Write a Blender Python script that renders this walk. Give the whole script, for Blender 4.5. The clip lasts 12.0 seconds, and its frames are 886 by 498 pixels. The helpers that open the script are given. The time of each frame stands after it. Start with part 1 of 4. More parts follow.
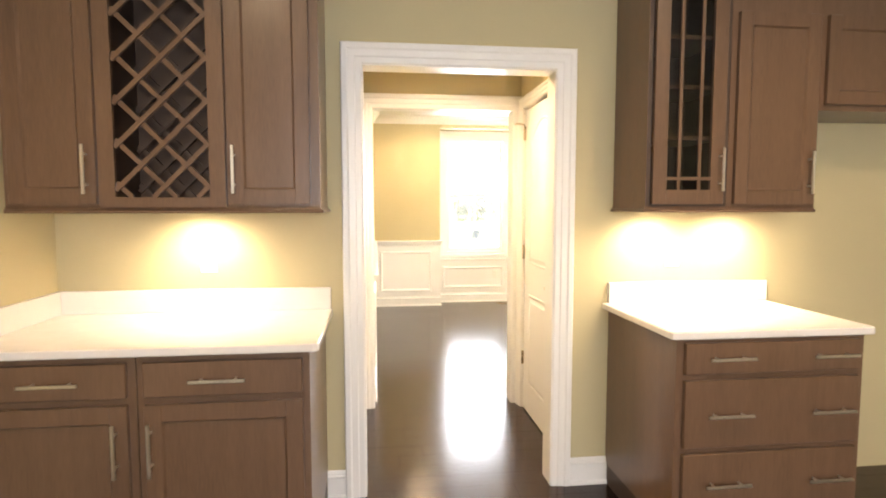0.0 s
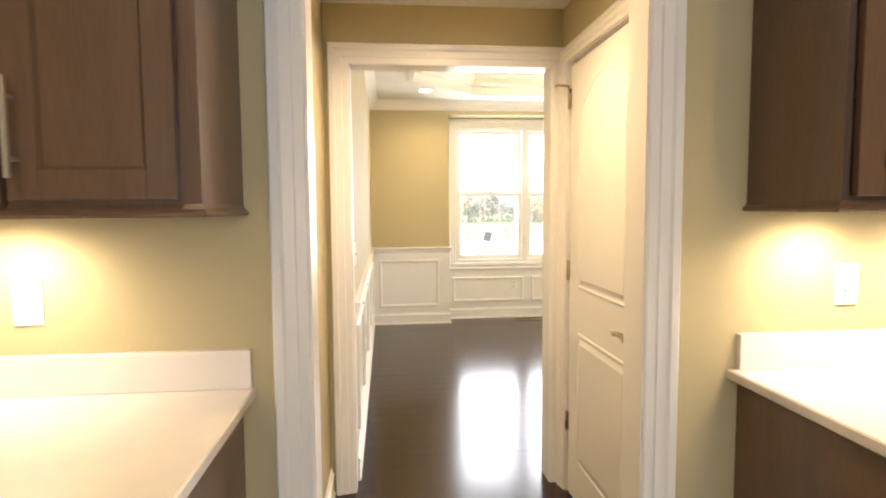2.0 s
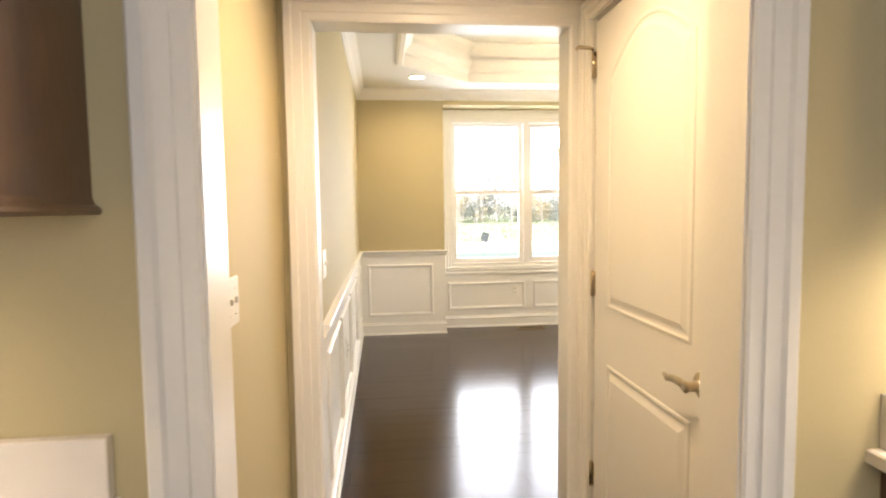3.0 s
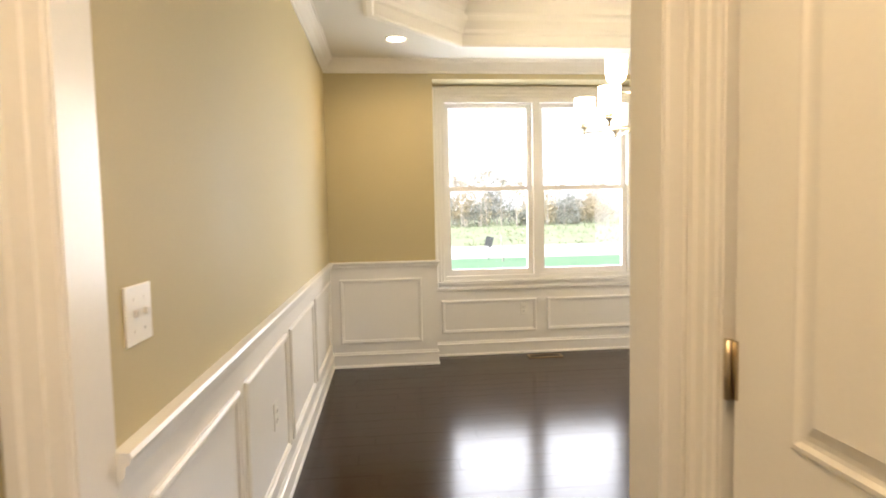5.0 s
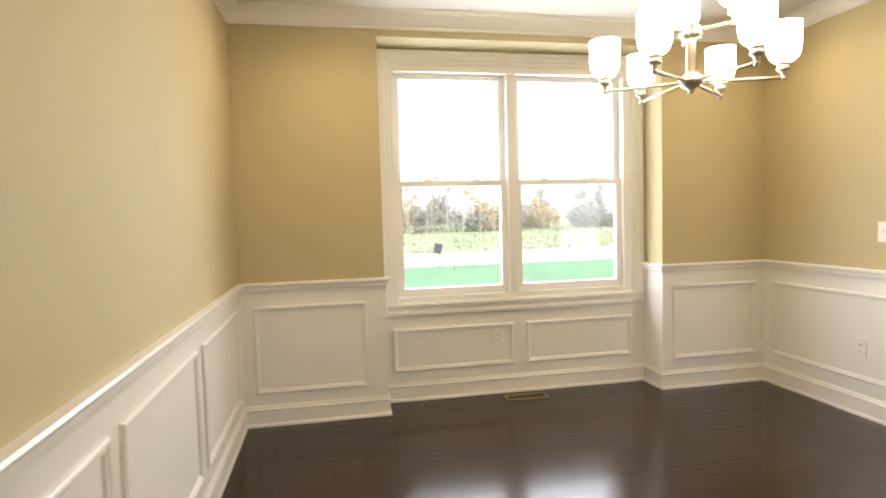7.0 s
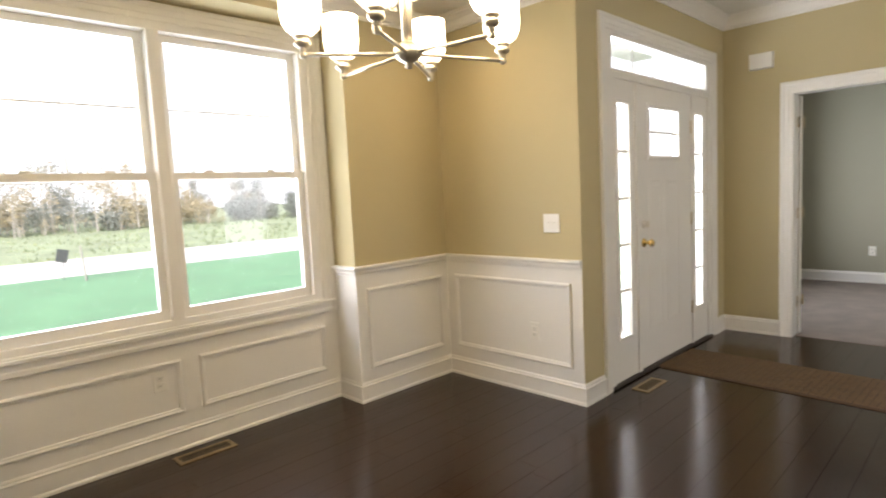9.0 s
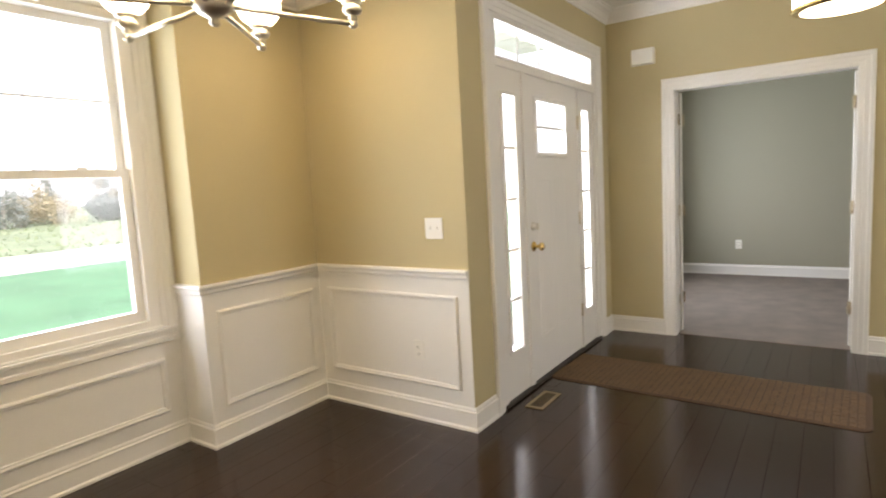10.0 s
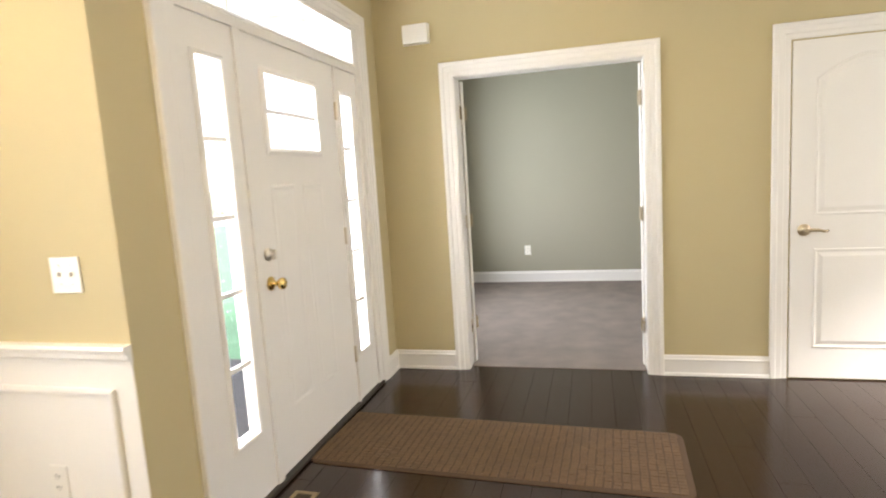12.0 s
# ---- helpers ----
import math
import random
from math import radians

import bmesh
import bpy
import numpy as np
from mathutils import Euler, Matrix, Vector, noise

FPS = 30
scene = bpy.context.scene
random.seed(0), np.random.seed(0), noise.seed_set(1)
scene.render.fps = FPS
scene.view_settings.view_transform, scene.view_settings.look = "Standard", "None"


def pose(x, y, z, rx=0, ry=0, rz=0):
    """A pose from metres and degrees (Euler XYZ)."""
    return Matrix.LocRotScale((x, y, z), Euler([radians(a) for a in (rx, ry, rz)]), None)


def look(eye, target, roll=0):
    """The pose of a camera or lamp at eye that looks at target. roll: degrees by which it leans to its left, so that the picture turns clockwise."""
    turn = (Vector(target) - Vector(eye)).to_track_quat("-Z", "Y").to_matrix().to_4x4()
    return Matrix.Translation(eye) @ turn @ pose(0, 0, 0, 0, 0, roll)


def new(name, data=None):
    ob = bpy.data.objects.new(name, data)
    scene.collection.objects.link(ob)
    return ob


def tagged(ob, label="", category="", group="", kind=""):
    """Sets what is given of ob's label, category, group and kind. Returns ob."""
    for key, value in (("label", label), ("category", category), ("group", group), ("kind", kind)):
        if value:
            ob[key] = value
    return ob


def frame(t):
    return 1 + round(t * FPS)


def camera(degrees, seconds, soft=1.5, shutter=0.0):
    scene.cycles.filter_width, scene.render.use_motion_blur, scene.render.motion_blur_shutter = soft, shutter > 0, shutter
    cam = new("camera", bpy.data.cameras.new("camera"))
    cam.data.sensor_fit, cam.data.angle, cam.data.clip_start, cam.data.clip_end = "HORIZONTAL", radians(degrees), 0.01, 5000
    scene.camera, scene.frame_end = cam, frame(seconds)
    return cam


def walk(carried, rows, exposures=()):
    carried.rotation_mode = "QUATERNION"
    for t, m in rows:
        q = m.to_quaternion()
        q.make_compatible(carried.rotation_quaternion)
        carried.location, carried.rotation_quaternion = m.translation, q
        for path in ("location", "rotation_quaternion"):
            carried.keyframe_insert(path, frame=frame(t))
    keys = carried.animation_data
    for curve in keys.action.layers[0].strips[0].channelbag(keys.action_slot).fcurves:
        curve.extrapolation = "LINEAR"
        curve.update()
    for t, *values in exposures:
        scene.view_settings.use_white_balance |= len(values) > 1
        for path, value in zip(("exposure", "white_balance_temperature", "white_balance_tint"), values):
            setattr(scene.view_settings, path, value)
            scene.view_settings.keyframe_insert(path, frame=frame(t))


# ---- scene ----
cam = camera(76.2, 12.0, soft=1.9, shutter=0.35)
PATH = [
    (0, (0.146, 0.849, 1.391), (0.382, 2.829, 1.238), -0.0),
    (0.5, (0.216, 1.143, 1.386), (0.433, 3.125, 1.232), -0.2),
    (1, (0.232, 1.434, 1.364), (0.431, 3.419, 1.214), -0.2),
    (1.5, (0.248, 1.713, 1.376), (0.444, 3.698, 1.224), -0.4),
    (2, (0.289, 1.998, 1.379), (0.489, 3.983, 1.231), -0.4),
    (2.5, (0.331, 2.278, 1.355), (0.533, 4.262, 1.206), -0.5),
    (3, (0.371, 2.565, 1.367), (0.582, 4.548, 1.22), -0.7),
    (3.2, (0.383, 2.675, 1.371), (0.605, 4.658, 1.223), -0.7),
    (5, (0.623, 3.764, 1.33), (0.817, 5.75, 1.197), -1.1),
    (5.5, (0.639, 4.094, 1.317), (0.838, 6.079, 1.186), -1.2),
    (6, (0.628, 4.411, 1.307), (0.833, 6.397, 1.183), -1.2),
    (6.5, (0.671, 4.693, 1.286), (0.919, 6.675, 1.175), -1.4),
    (8.5, (0.744, 5.509, 1.346), (1.902, 7.131, 1.175), -2.2),
    (9, (0.882, 5.61, 1.351), (2.278, 7.029, 1.16), -2.9),
    (9.5, (1.073, 5.707, 1.366), (2.6, 6.982, 1.158), -3.2),
    (10, (1.315, 5.842, 1.377), (2.949, 6.972, 1.151), -3.2),
    (10.5, (1.581, 5.938, 1.382), (3.347, 6.844, 1.135), -3.4),
    (11, (1.884, 5.962, 1.368), (3.726, 6.698, 1.114), -3.9),
    (11.5, (2.162, 5.981, 1.356), (4.04, 6.622, 1.102), -3.7),
    (12, (2.452, 6.029, 1.376), (4.368, 6.544, 1.121), -3.6),
]
EXPOSURES = [(0, 2.5), (0.8, 2.2), (1.5, 1.85), (2.5, 1.7), (3.2, 1.62), (5.0, 1.25), (5.5, 1.28), (6.5, 1.2), (8.5, 1.0), (9.5, 0.85), (10.5, 1.38), (12, 1.65)]
EXPOSURES = [(t, stops, 6500 if t < 8 else 6500 - 20 * (t - 8), 14.5) for t, stops in EXPOSURES]
walk(cam, [(t, look(eye, target, roll)) for t, eye, target, roll in PATH], EXPOSURES)

# ---- light ----
SKY, SUN, WINDOW, LAMP = 0.15, 3.4, 0.68, 0.68
world = bpy.data.worlds.new("sky")
scene.world = world
world.use_nodes = True
wn = world.node_tree.nodes
wl = world.node_tree.links
sky = wn.new("ShaderNodeTexSky")
sky.sky_type = "NISHITA"
sky.sun_disc = False
sky.sun_elevation, sky.sun_rotation = radians(32), radians(200)
sky.air_density, sky.dust_density = 1.0, 4.0
soften = wn.new("ShaderNodeMix")
soften.data_type = "RGBA"
soften.inputs[0].default_value = 0.75
soften.inputs[7].default_value = (9.0, 9.2, 9.6, 1)
wl.new(sky.outputs[0], soften.inputs[6])
wl.new(soften.outputs[2], wn["Background"].inputs[0])
wn["Background"].inputs[1].default_value = SKY


def lamp(name, kind, energy, colour, m, **settings):
    data = bpy.data.lights.new(name, kind)
    data.energy, data.color = energy, colour
    for key, value in settings.items():
        if key == "size":
            data.size = value
        elif key == "size_y":
            data.shape, data.size_y = "RECTANGLE", value
        elif key == "radius":
            data.shadow_soft_size = value
        elif key == "spread":
            data.spread = radians(value)
        elif key == "cone":
            data.spot_size, data.spot_blend = radians(value), 0.8
        elif key == "angle":
            data.angle = radians(value)
    ob = new(name, data)
    ob.matrix_world = m
    return ob


WARM, DAY = (1.0, 0.72, 0.40), (0.92, 0.96, 1.0)
lamp("sun", "SUN", SUN, (1.0, 0.95, 0.88), look((0, -20, 22), (7, 0, 4)), angle=12)
lamp("dining_window_daylight", "AREA", 60 * WINDOW, DAY, look((2.03, 9.25, 1.55), (2.03, 0, 1.2)), size=1.8, size_y=1.6)
lamp("front_door_daylight", "AREA", 105 * WINDOW, DAY, look((5.05, 7.90, 1.3), (5.05, 0, 1.0)), size=1.6, size_y=1.5)
lamp("kitchen_window_daylight", "AREA", 32 * WINDOW, DAY, look((0.9, -2.75, 1.5), (0.9, 6, 1.2)), size=2.2, size_y=1.3)
# Unseen fill, added at the hall's south end to brighten the front door.
lamp("hall_fill_light", "AREA", 16 * WINDOW, DAY, look((5.2, 2.42, 1.25), (5.1, 7.4, 0.9)), size=1.4, size_y=1.7)
lamp("office_window_daylight", "AREA", 46 * WINDOW, DAY, look((7.9, 7.95, 1.5), (8.2, 0, 1.0)), size=1.6, size_y=1.4)


# ---- materials ----
def material(name, colour, rough=0.6, metal=0.0, vary=0.06, scale=4.0, grain=60.0, bump=0.05, coat=0.0, stretch=(1, 1, 1), random_tone=0.0, spec=0.5):
    m = bpy.data.materials.new(name)
    m.use_nodes = True
    n, l = m.node_tree.nodes, m.node_tree.links
    b = n["Principled BSDF"]
    b.inputs["Metallic"].default_value = metal
    b.inputs["Specular IOR Level"].default_value = spec
    b.inputs["Coat Weight"].default_value = coat
    b.inputs["Coat Roughness"].default_value = 0.12
    tc = n.new("ShaderNodeTexCoord")
    mp = n.new("ShaderNodeMapping")
    mp.inputs["Scale"].default_value = stretch
    l.new(tc.outputs["Object"], mp.inputs[0])
    n1 = n.new("ShaderNodeTexNoise")
    n1.inputs["Scale"].default_value, n1.inputs["Detail"].default_value = scale, 4
    n2 = n.new("ShaderNodeTexNoise")
    n2.inputs["Scale"].default_value, n2.inputs["Detail"].default_value = grain, 3
    l.new(mp.outputs[0], n1.inputs[0])
    l.new(mp.outputs[0], n2.inputs[0])
    add = n.new("ShaderNodeMath")
    add.operation = "ADD"
    l.new(n1.outputs[0], add.inputs[0])
    l.new(n2.outputs[0], add.inputs[1])
    tone = n.new("ShaderNodeMapRange")
    tone.inputs["From Min"].default_value, tone.inputs["From Max"].default_value = 0.6, 1.4
    tone.inputs["To Min"].default_value, tone.inputs["To Max"].default_value = 1 - vary, 1 + vary
    l.new(add.outputs[0], tone.inputs[0])
    last = tone.outputs[0]
    if random_tone:
        info = n.new("ShaderNodeObjectInfo")
        rr = n.new("ShaderNodeMapRange")
        rr.inputs["To Min"].default_value, rr.inputs["To Max"].default_value = 1 - random_tone, 1 + random_tone
        l.new(info.outputs["Random"], rr.inputs[0])
        mul = n.new("ShaderNodeMath")
        mul.operation = "MULTIPLY"
        l.new(last, mul.inputs[0])
        l.new(rr.outputs[0], mul.inputs[1])
        last = mul.outputs[0]
    mix = n.new("ShaderNodeVectorMath")
    mix.operation = "SCALE"
    mix.inputs[0].default_value = colour
    l.new(last, mix.inputs["Scale"])
    l.new(mix.outputs[0], b.inputs["Base Color"])
    rg = n.new("ShaderNodeMapRange")
    rg.inputs["To Min"].default_value, rg.inputs["To Max"].default_value = rough * 0.85, min(1, rough * 1.15)
    l.new(n1.outputs[0], rg.inputs[0])
    l.new(rg.outputs[0], b.inputs["Roughness"])
    if bump:
        bp = n.new("ShaderNodeBump")
        bp.inputs["Strength"].default_value, bp.inputs["Distance"].default_value = bump, 0.004
        l.new(n2.outputs[0], bp.inputs["Height"])
        l.new(bp.outputs[0], b.inputs["Normal"])
    return m


def glow(name, colour, strength):
    m = bpy.data.materials.new(name)
    m.use_nodes = True
    b = m.node_tree.nodes["Principled BSDF"]
    b.inputs["Base Color"].default_value = (0.9, 0.88, 0.82, 1)
    b.inputs["Roughness"].default_value = 0.4
    b.inputs["Emission Color"].default_value = (*colour, 1)
    b.inputs["Emission Strength"].default_value = strength
    return m


def glass(name, tint=(1, 1, 1)):
    m = bpy.data.materials.new(name)
    m.use_nodes = True
    n, l = m.node_tree.nodes, m.node_tree.links
    clear = n.new("ShaderNodeBsdfTransparent")
    clear.inputs[0].default_value = (*tint, 1)
    gloss = n.new("ShaderNodeBsdfGlossy")
    gloss.inputs["Roughness"].default_value = 0.02
    lw = n.new("ShaderNodeLayerWeight")
    lw.inputs[0].default_value = 0.5
    steep = n.new("ShaderNodeMath")
    steep.operation = "POWER"
    steep.inputs[1].default_value = 4.0
    l.new(lw.outputs["Facing"], steep.inputs[0])
    fr = n.new("ShaderNodeMath")
    fr.operation = "MULTIPLY_ADD"
    fr.inputs[1].default_value, fr.inputs[2].default_value = 0.6, 0.03
    l.new(steep.outputs[0], fr.inputs[0])
    mix = n.new("ShaderNodeMixShader")
    l.new(fr.outputs[0], mix.inputs[0])
    l.new(clear.outputs[0], mix.inputs[1])
    l.new(gloss.outputs[0], mix.inputs[2])
    l.new(mix.outputs[0], n["Material Output"].inputs[0])
    return m


PAINT = material("tan wall paint", (0.515, 0.440, 0.258), 0.7, vary=0.03, scale=1.5, grain=180, bump=0.06)
OFFICE_PAINT = material("grey green wall paint", (0.33, 0.315, 0.245), 0.75, vary=0.03, scale=1.5, grain=180, bump=0.06)
CEILING = material("matt white ceiling paint", (0.76, 0.75, 0.71), 0.85, vary=0.02, scale=2, grain=160, bump=0.05)
TRIM = material("semi gloss white trim paint", (0.81, 0.79, 0.755), 0.32, vary=0.02, scale=3, grain=90, bump=0.02)
DOORP = material("white door paint", (0.81, 0.79, 0.755), 0.4, vary=0.02, scale=3, grain=120, bump=0.03)
PLANK = material("dark stained hardwood", (0.026, 0.0125, 0.0075), 0.19, vary=0.35, scale=6, grain=40, bump=0.03, coat=0.1, spec=0.31, stretch=(0.5, 7, 1), random_tone=0.14)
SUBFLOOR = material("dark gap filler", (0.008, 0.006, 0.005), 0.6)
CABINET = material("brown stained maple", (0.138, 0.078, 0.044), 0.33, vary=0.2, scale=3, grain=30, bump=0.03, coat=0.25, stretch=(6, 6, 0.6))
# The cabinet brown again, darkened: the shade of recesses is in this colour.
CABINET_SHADED = material("brown maple with recess shade", (0.06, 0.036, 0.023), 0.6, vary=0.12, stretch=(6, 6, 0.6))
QUARTZ = material("off white quartz", (0.74, 0.70, 0.66), 0.22, vary=0.03, scale=14, grain=220, bump=0.0)
NICKEL = material("brushed nickel", (0.76, 0.72, 0.64), 0.34, 1.0, vary=0.04, grain=200, bump=0.02)
HARDWARE = material("aged satin nickel", (0.52, 0.44, 0.31), 0.28, 1.0, vary=0.06, grain=200, bump=0.02)
BRASS = material("polished brass", (0.80, 0.58, 0.22), 0.2, 1.0, vary=0.04)
BRONZE = material("weathered vent metal", (0.33, 0.25, 0.14), 0.45, 0.6, vary=0.15)
SLAT = material("dark bronze slats", (0.13, 0.095, 0.055), 0.5, 0.6, vary=0.15)
DARK = material("dark slot", (0.012, 0.010, 0.009), 0.7)
PLASTIC = material("white plastic plate", (0.82, 0.80, 0.75), 0.35, vary=0.015, bump=0.0)
CARPET = material("grey brown carpet", (0.20, 0.165, 0.14), 0.95, vary=0.30, scale=5, grain=240, bump=0.5)
THRESH = material("dark bronze threshold", (0.03, 0.022, 0.016), 0.45, vary=0.1)
MATSTUFF = material("brown woven mat", (0.135, 0.082, 0.042), 0.9, vary=0.28, scale=9, grain=130, bump=0.5)
MATBACK = material("dark mat backing", (0.085, 0.05, 0.027), 0.9, vary=0.2)
GLASS = glass("window glass")
CABGLASS = glass("cabinet glass", (0.82, 0.82, 0.80))
DRUM = glow("lit frosted drum", (1.0, 0.82, 0.55), 4.5 * LAMP)
SHADE = glow("lit frosted glass", (1.0, 0.80, 0.50), 13.0 * LAMP)
DOWN = glow("lit recessed lens", (1.0, 0.84, 0.60), 14.0 * LAMP)
PUCK = glow("lit under cabinet lens", (1.0, 0.80, 0.50), 20.0 * LAMP)
LAWN = material("green lawn", (0.10, 0.215, 0.115), 0.9, vary=0.3, scale=0.8, grain=30, bump=0.3)
FIELD = material("rough field grass", (0.20, 0.24, 0.145), 0.95, vary=0.45, scale=0.35, grain=9, bump=0.4)
ROADM = material("pale concrete road", (0.50, 0.49, 0.47), 0.9, vary=0.1, scale=0.6, grain=20)
BARK = material("pale bark", (0.38, 0.36, 0.33), 0.9, vary=0.25, scale=8)
LEAF_A = material("grey green leaves", (0.21, 0.23, 0.215), 0.85, vary=0.35, scale=1.5, random_tone=0.25)
LEAF_B = material("autumn leaves", (0.33, 0.285, 0.19), 0.85, vary=0.35, scale=1.5, random_tone=0.25)
SIDING = material("pale exterior siding", (0.80, 0.79, 0.77), 0.7)
SIGNM = material("dark sign face", (0.05, 0.055, 0.06), 0.6)


# ---- mesh helpers ----
def box(bm, x0, y0, z0, x1, y1, z1):
    vs = [bm.verts.new((x, y, z)) for z in (z0, z1) for y in (y0, y1) for x in (x0, x1)]
    for f in ((0, 2, 3, 1), (4, 5, 7, 6), (0, 1, 5, 4), (2, 6, 7, 3), (0, 4, 6, 2), (1, 3, 7, 5)):
        bm.faces.new([vs[i] for i in f])
    return bm


def boxes(*dims):
    bm = bmesh.new()
    for d in dims:
        box(bm, *d)
    return bm


def bevelled(bm, width=0.003, segments=1):
    bmesh.ops.bevel(bm, geom=bm.edges[:], offset=width, segments=segments, affect="EDGES", profile=0.6)
    return bm


def link(name, bm, mat, smooth=False):
    bmesh.ops.recalc_face_normals(bm, faces=bm.faces[:])
    me = bpy.data.meshes.new(name)
    bm.to_mesh(me)
    bm.free()
    me.materials.append(mat)
    if smooth:
        for p in me.polygons:
            p.use_smooth = len(p.vertices) == 4
    return new(name, me)


def part(name, bm, mat, parent, label="", smooth=False):
    ob = link(name, bm, mat, smooth)
    ob.parent = parent
    return tagged(ob, label)


def structure(name, bm, mat, label="", category=""):
    return tagged(link(name, bm, mat), label, category, kind="structure")


def thing(name, label, category, place=(0, 0, 0), turn=0, group=""):
    ob = new(name)
    ob.matrix_world = pose(*place, 0, 0, turn)
    ob.empty_display_size = 0.1
    return tagged(ob, label, category, group)


def sweep(path, profile, place, closed=False, fill=False):
    """A moulding: profile (offset to the left of the path, height) drawn along a flat path with mitred corners."""
    bm = bmesh.new()
    pts = [Vector((*p, 0)) for p in path]
    n = len(pts)
    rings = []
    for i, p in enumerate(pts):
        a = pts[i] - pts[i - 1] if (i or closed) else pts[1] - pts[0]
        b = pts[(i + 1) % n] - pts[i] if (i < n - 1 or closed) else a
        na, nb = Vector((-a.y, a.x, 0)).normalized(), Vector((-b.y, b.x, 0)).normalized()
        m = (na + nb).normalized()
        m = m / max(0.3, m.dot(na))
        rings.append([bm.verts.new(place(p.x + m.x * o, p.y + m.y * o, h)) for o, h in profile])
    for i in range(n if closed else n - 1):
        r, s = rings[i], rings[(i + 1) % n]
        for k in range(len(profile) - 1):
            bm.faces.new((r[k], s[k], s[k + 1], r[k + 1]))
    if not closed:
        bm.faces.new(rings[0])
        bm.faces.new(rings[-1][::-1])
    if fill:
        bm.faces.new([r[-1] for r in rings])
    return bm


def on_plan(x, y, h):
    return (x, y, h)


def face_s(y):  # wall that faces south (towards -y): u = x, v = z
    return lambda u, v, h: (u, y - h, v)


def face_w(x):  # wall that faces west: u = y, v = z
    return lambda u, v, h: (x - h, u, v)


def face_e(x):
    return lambda u, v, h: (x + h, u, v)


def face_n(y):
    return lambda u, v, h: (u, y + h, v)


def rect(u0, v0, u1, v1):
    return [(u0, v0), (u1, v0), (u1, v1), (u0, v1)]


def lathe(profile, steps=20, z0=0.0):
    bm = bmesh.new()
    rings = [[bm.verts.new((r * math.cos(2 * math.pi * k / steps), r * math.sin(2 * math.pi * k / steps), z0 + z)) for k in range(steps)] for r, z in profile]
    for a, b in zip(rings, rings[1:]):
        for k in range(steps):
            bm.faces.new((a[k], a[(k + 1) % steps], b[(k + 1) % steps], b[k]))
    bm.faces.new(rings[0][::-1])
    bm.faces.new(rings[-1])
    return bm


def tube(points, radius, steps=10):
    bm = bmesh.new()
    pts = [Vector(p) for p in points]
    rings = []
    for i, p in enumerate(pts):
        d = (pts[min(i + 1, len(pts) - 1)] - pts[max(i - 1, 0)]).normalized()
        q = d.to_track_quat("Z", "Y")
        rr = radius[i] if isinstance(radius, (list, tuple)) else radius
        rings.append([bm.verts.new(p + q @ Vector((rr * math.cos(2 * math.pi * k / steps), rr * math.sin(2 * math.pi * k / steps), 0))) for k in range(steps)])
    for a, b in zip(rings, rings[1:]):
        for k in range(steps):
            bm.faces.new((a[k], a[(k + 1) % steps], b[(k + 1) % steps], b[k]))
    bm.faces.new(rings[0][::-1])
    bm.faces.new(rings[-1])
    return bm


def moved(bm, m):
    bmesh.ops.transform(bm, matrix=m, verts=bm.verts[:])
    return bm


def wall(name, axis, at, thick, a0, a1, z0, z1, openings=(), mat=PAINT, label="painted plaster wall"):
    """A wall along x (axis 'x', its face at y = at) or along y, from a0 to a1, with openings (b0, b1, c0, c1) through it."""
    bm = bmesh.new()

    def piece(b0, b1, c0, c1):
        if b1 - b0 > 1e-4 and c1 - c0 > 1e-4:
            if axis == "x":
                box(bm, b0, min(at, at + thick), c0, b1, max(at, at + thick), c1)
            else:
                box(bm, min(at, at + thick), b0, c0, max(at, at + thick), b1, c1)
    last = a0
    for b0, b1, c0, c1 in sorted(openings):
        piece(last, b0, z0, z1)
        piece(b0, b1, z0, c0)
        piece(b0, b1, c1, z1)
        last = b1
    piece(last, a1, z0, z1)
    return structure(name, bm, mat, label, "wall")


CASING = [(0.0, 0.0), (0.0, 0.010), (0.006, 0.013), (0.030, 0.013), (0.034, 0.017), (0.062, 0.018), (0.070, 0.024), (0.090, 0.024), (0.095, 0.019), (0.095, 0.0)]
NARROW = [(o * 0.72, h) for o, h in CASING]
BASE = [(0.0, 0.0), (0.022, 0.0), (0.022, 0.014), (0.016, 0.020), (0.014, 0.022), (0.014, 0.100), (0.018, 0.104), (0.018, 0.110), (0.010, 0.116), (0.010, 0.124), (0.005, 0.134), (0.0, 0.136)]
RAIL = [(0.0, 0.842), (0.008, 0.844), (0.010, 0.858), (0.020, 0.866), (0.022, 0.884), (0.030, 0.890), (0.034, 0.900), (0.030, 0.910), (0.0, 0.912)]
PANEL = [(0.0, 0.0), (0.0, 0.008), (0.006, 0.014), (0.014, 0.015), (0.020, 0.010), (0.028, 0.009), (0.032, 0.0)]
CROWN = [(0.0, -0.105), (0.010, -0.103), (0.012, -0.088), (0.022, -0.080), (0.040, -0.048), (0.062, -0.026), (0.070, -0.022), (0.074, -0.010), (0.086, -0.006), (0.086, 0.0), (0.0, 0.0)]


def crown_at(z, grow=1.0):
    return [(o * grow, z + h * grow) for o, h in CROWN]


# ---- large structure ----
LEFT, FAR, BACK, RIGHT, FRONT, EAST = 0.125, 8.617, 8.864, 3.872, 7.45, 6.25
A0, A1 = 1.03, 3.03
DINING_Z, FOYER_Z, PASS_Z, KITCHEN_Z = 2.60, 2.75, 2.31, 2.75
KY, OY0, OY1 = 3.49, 4.68, 4.795

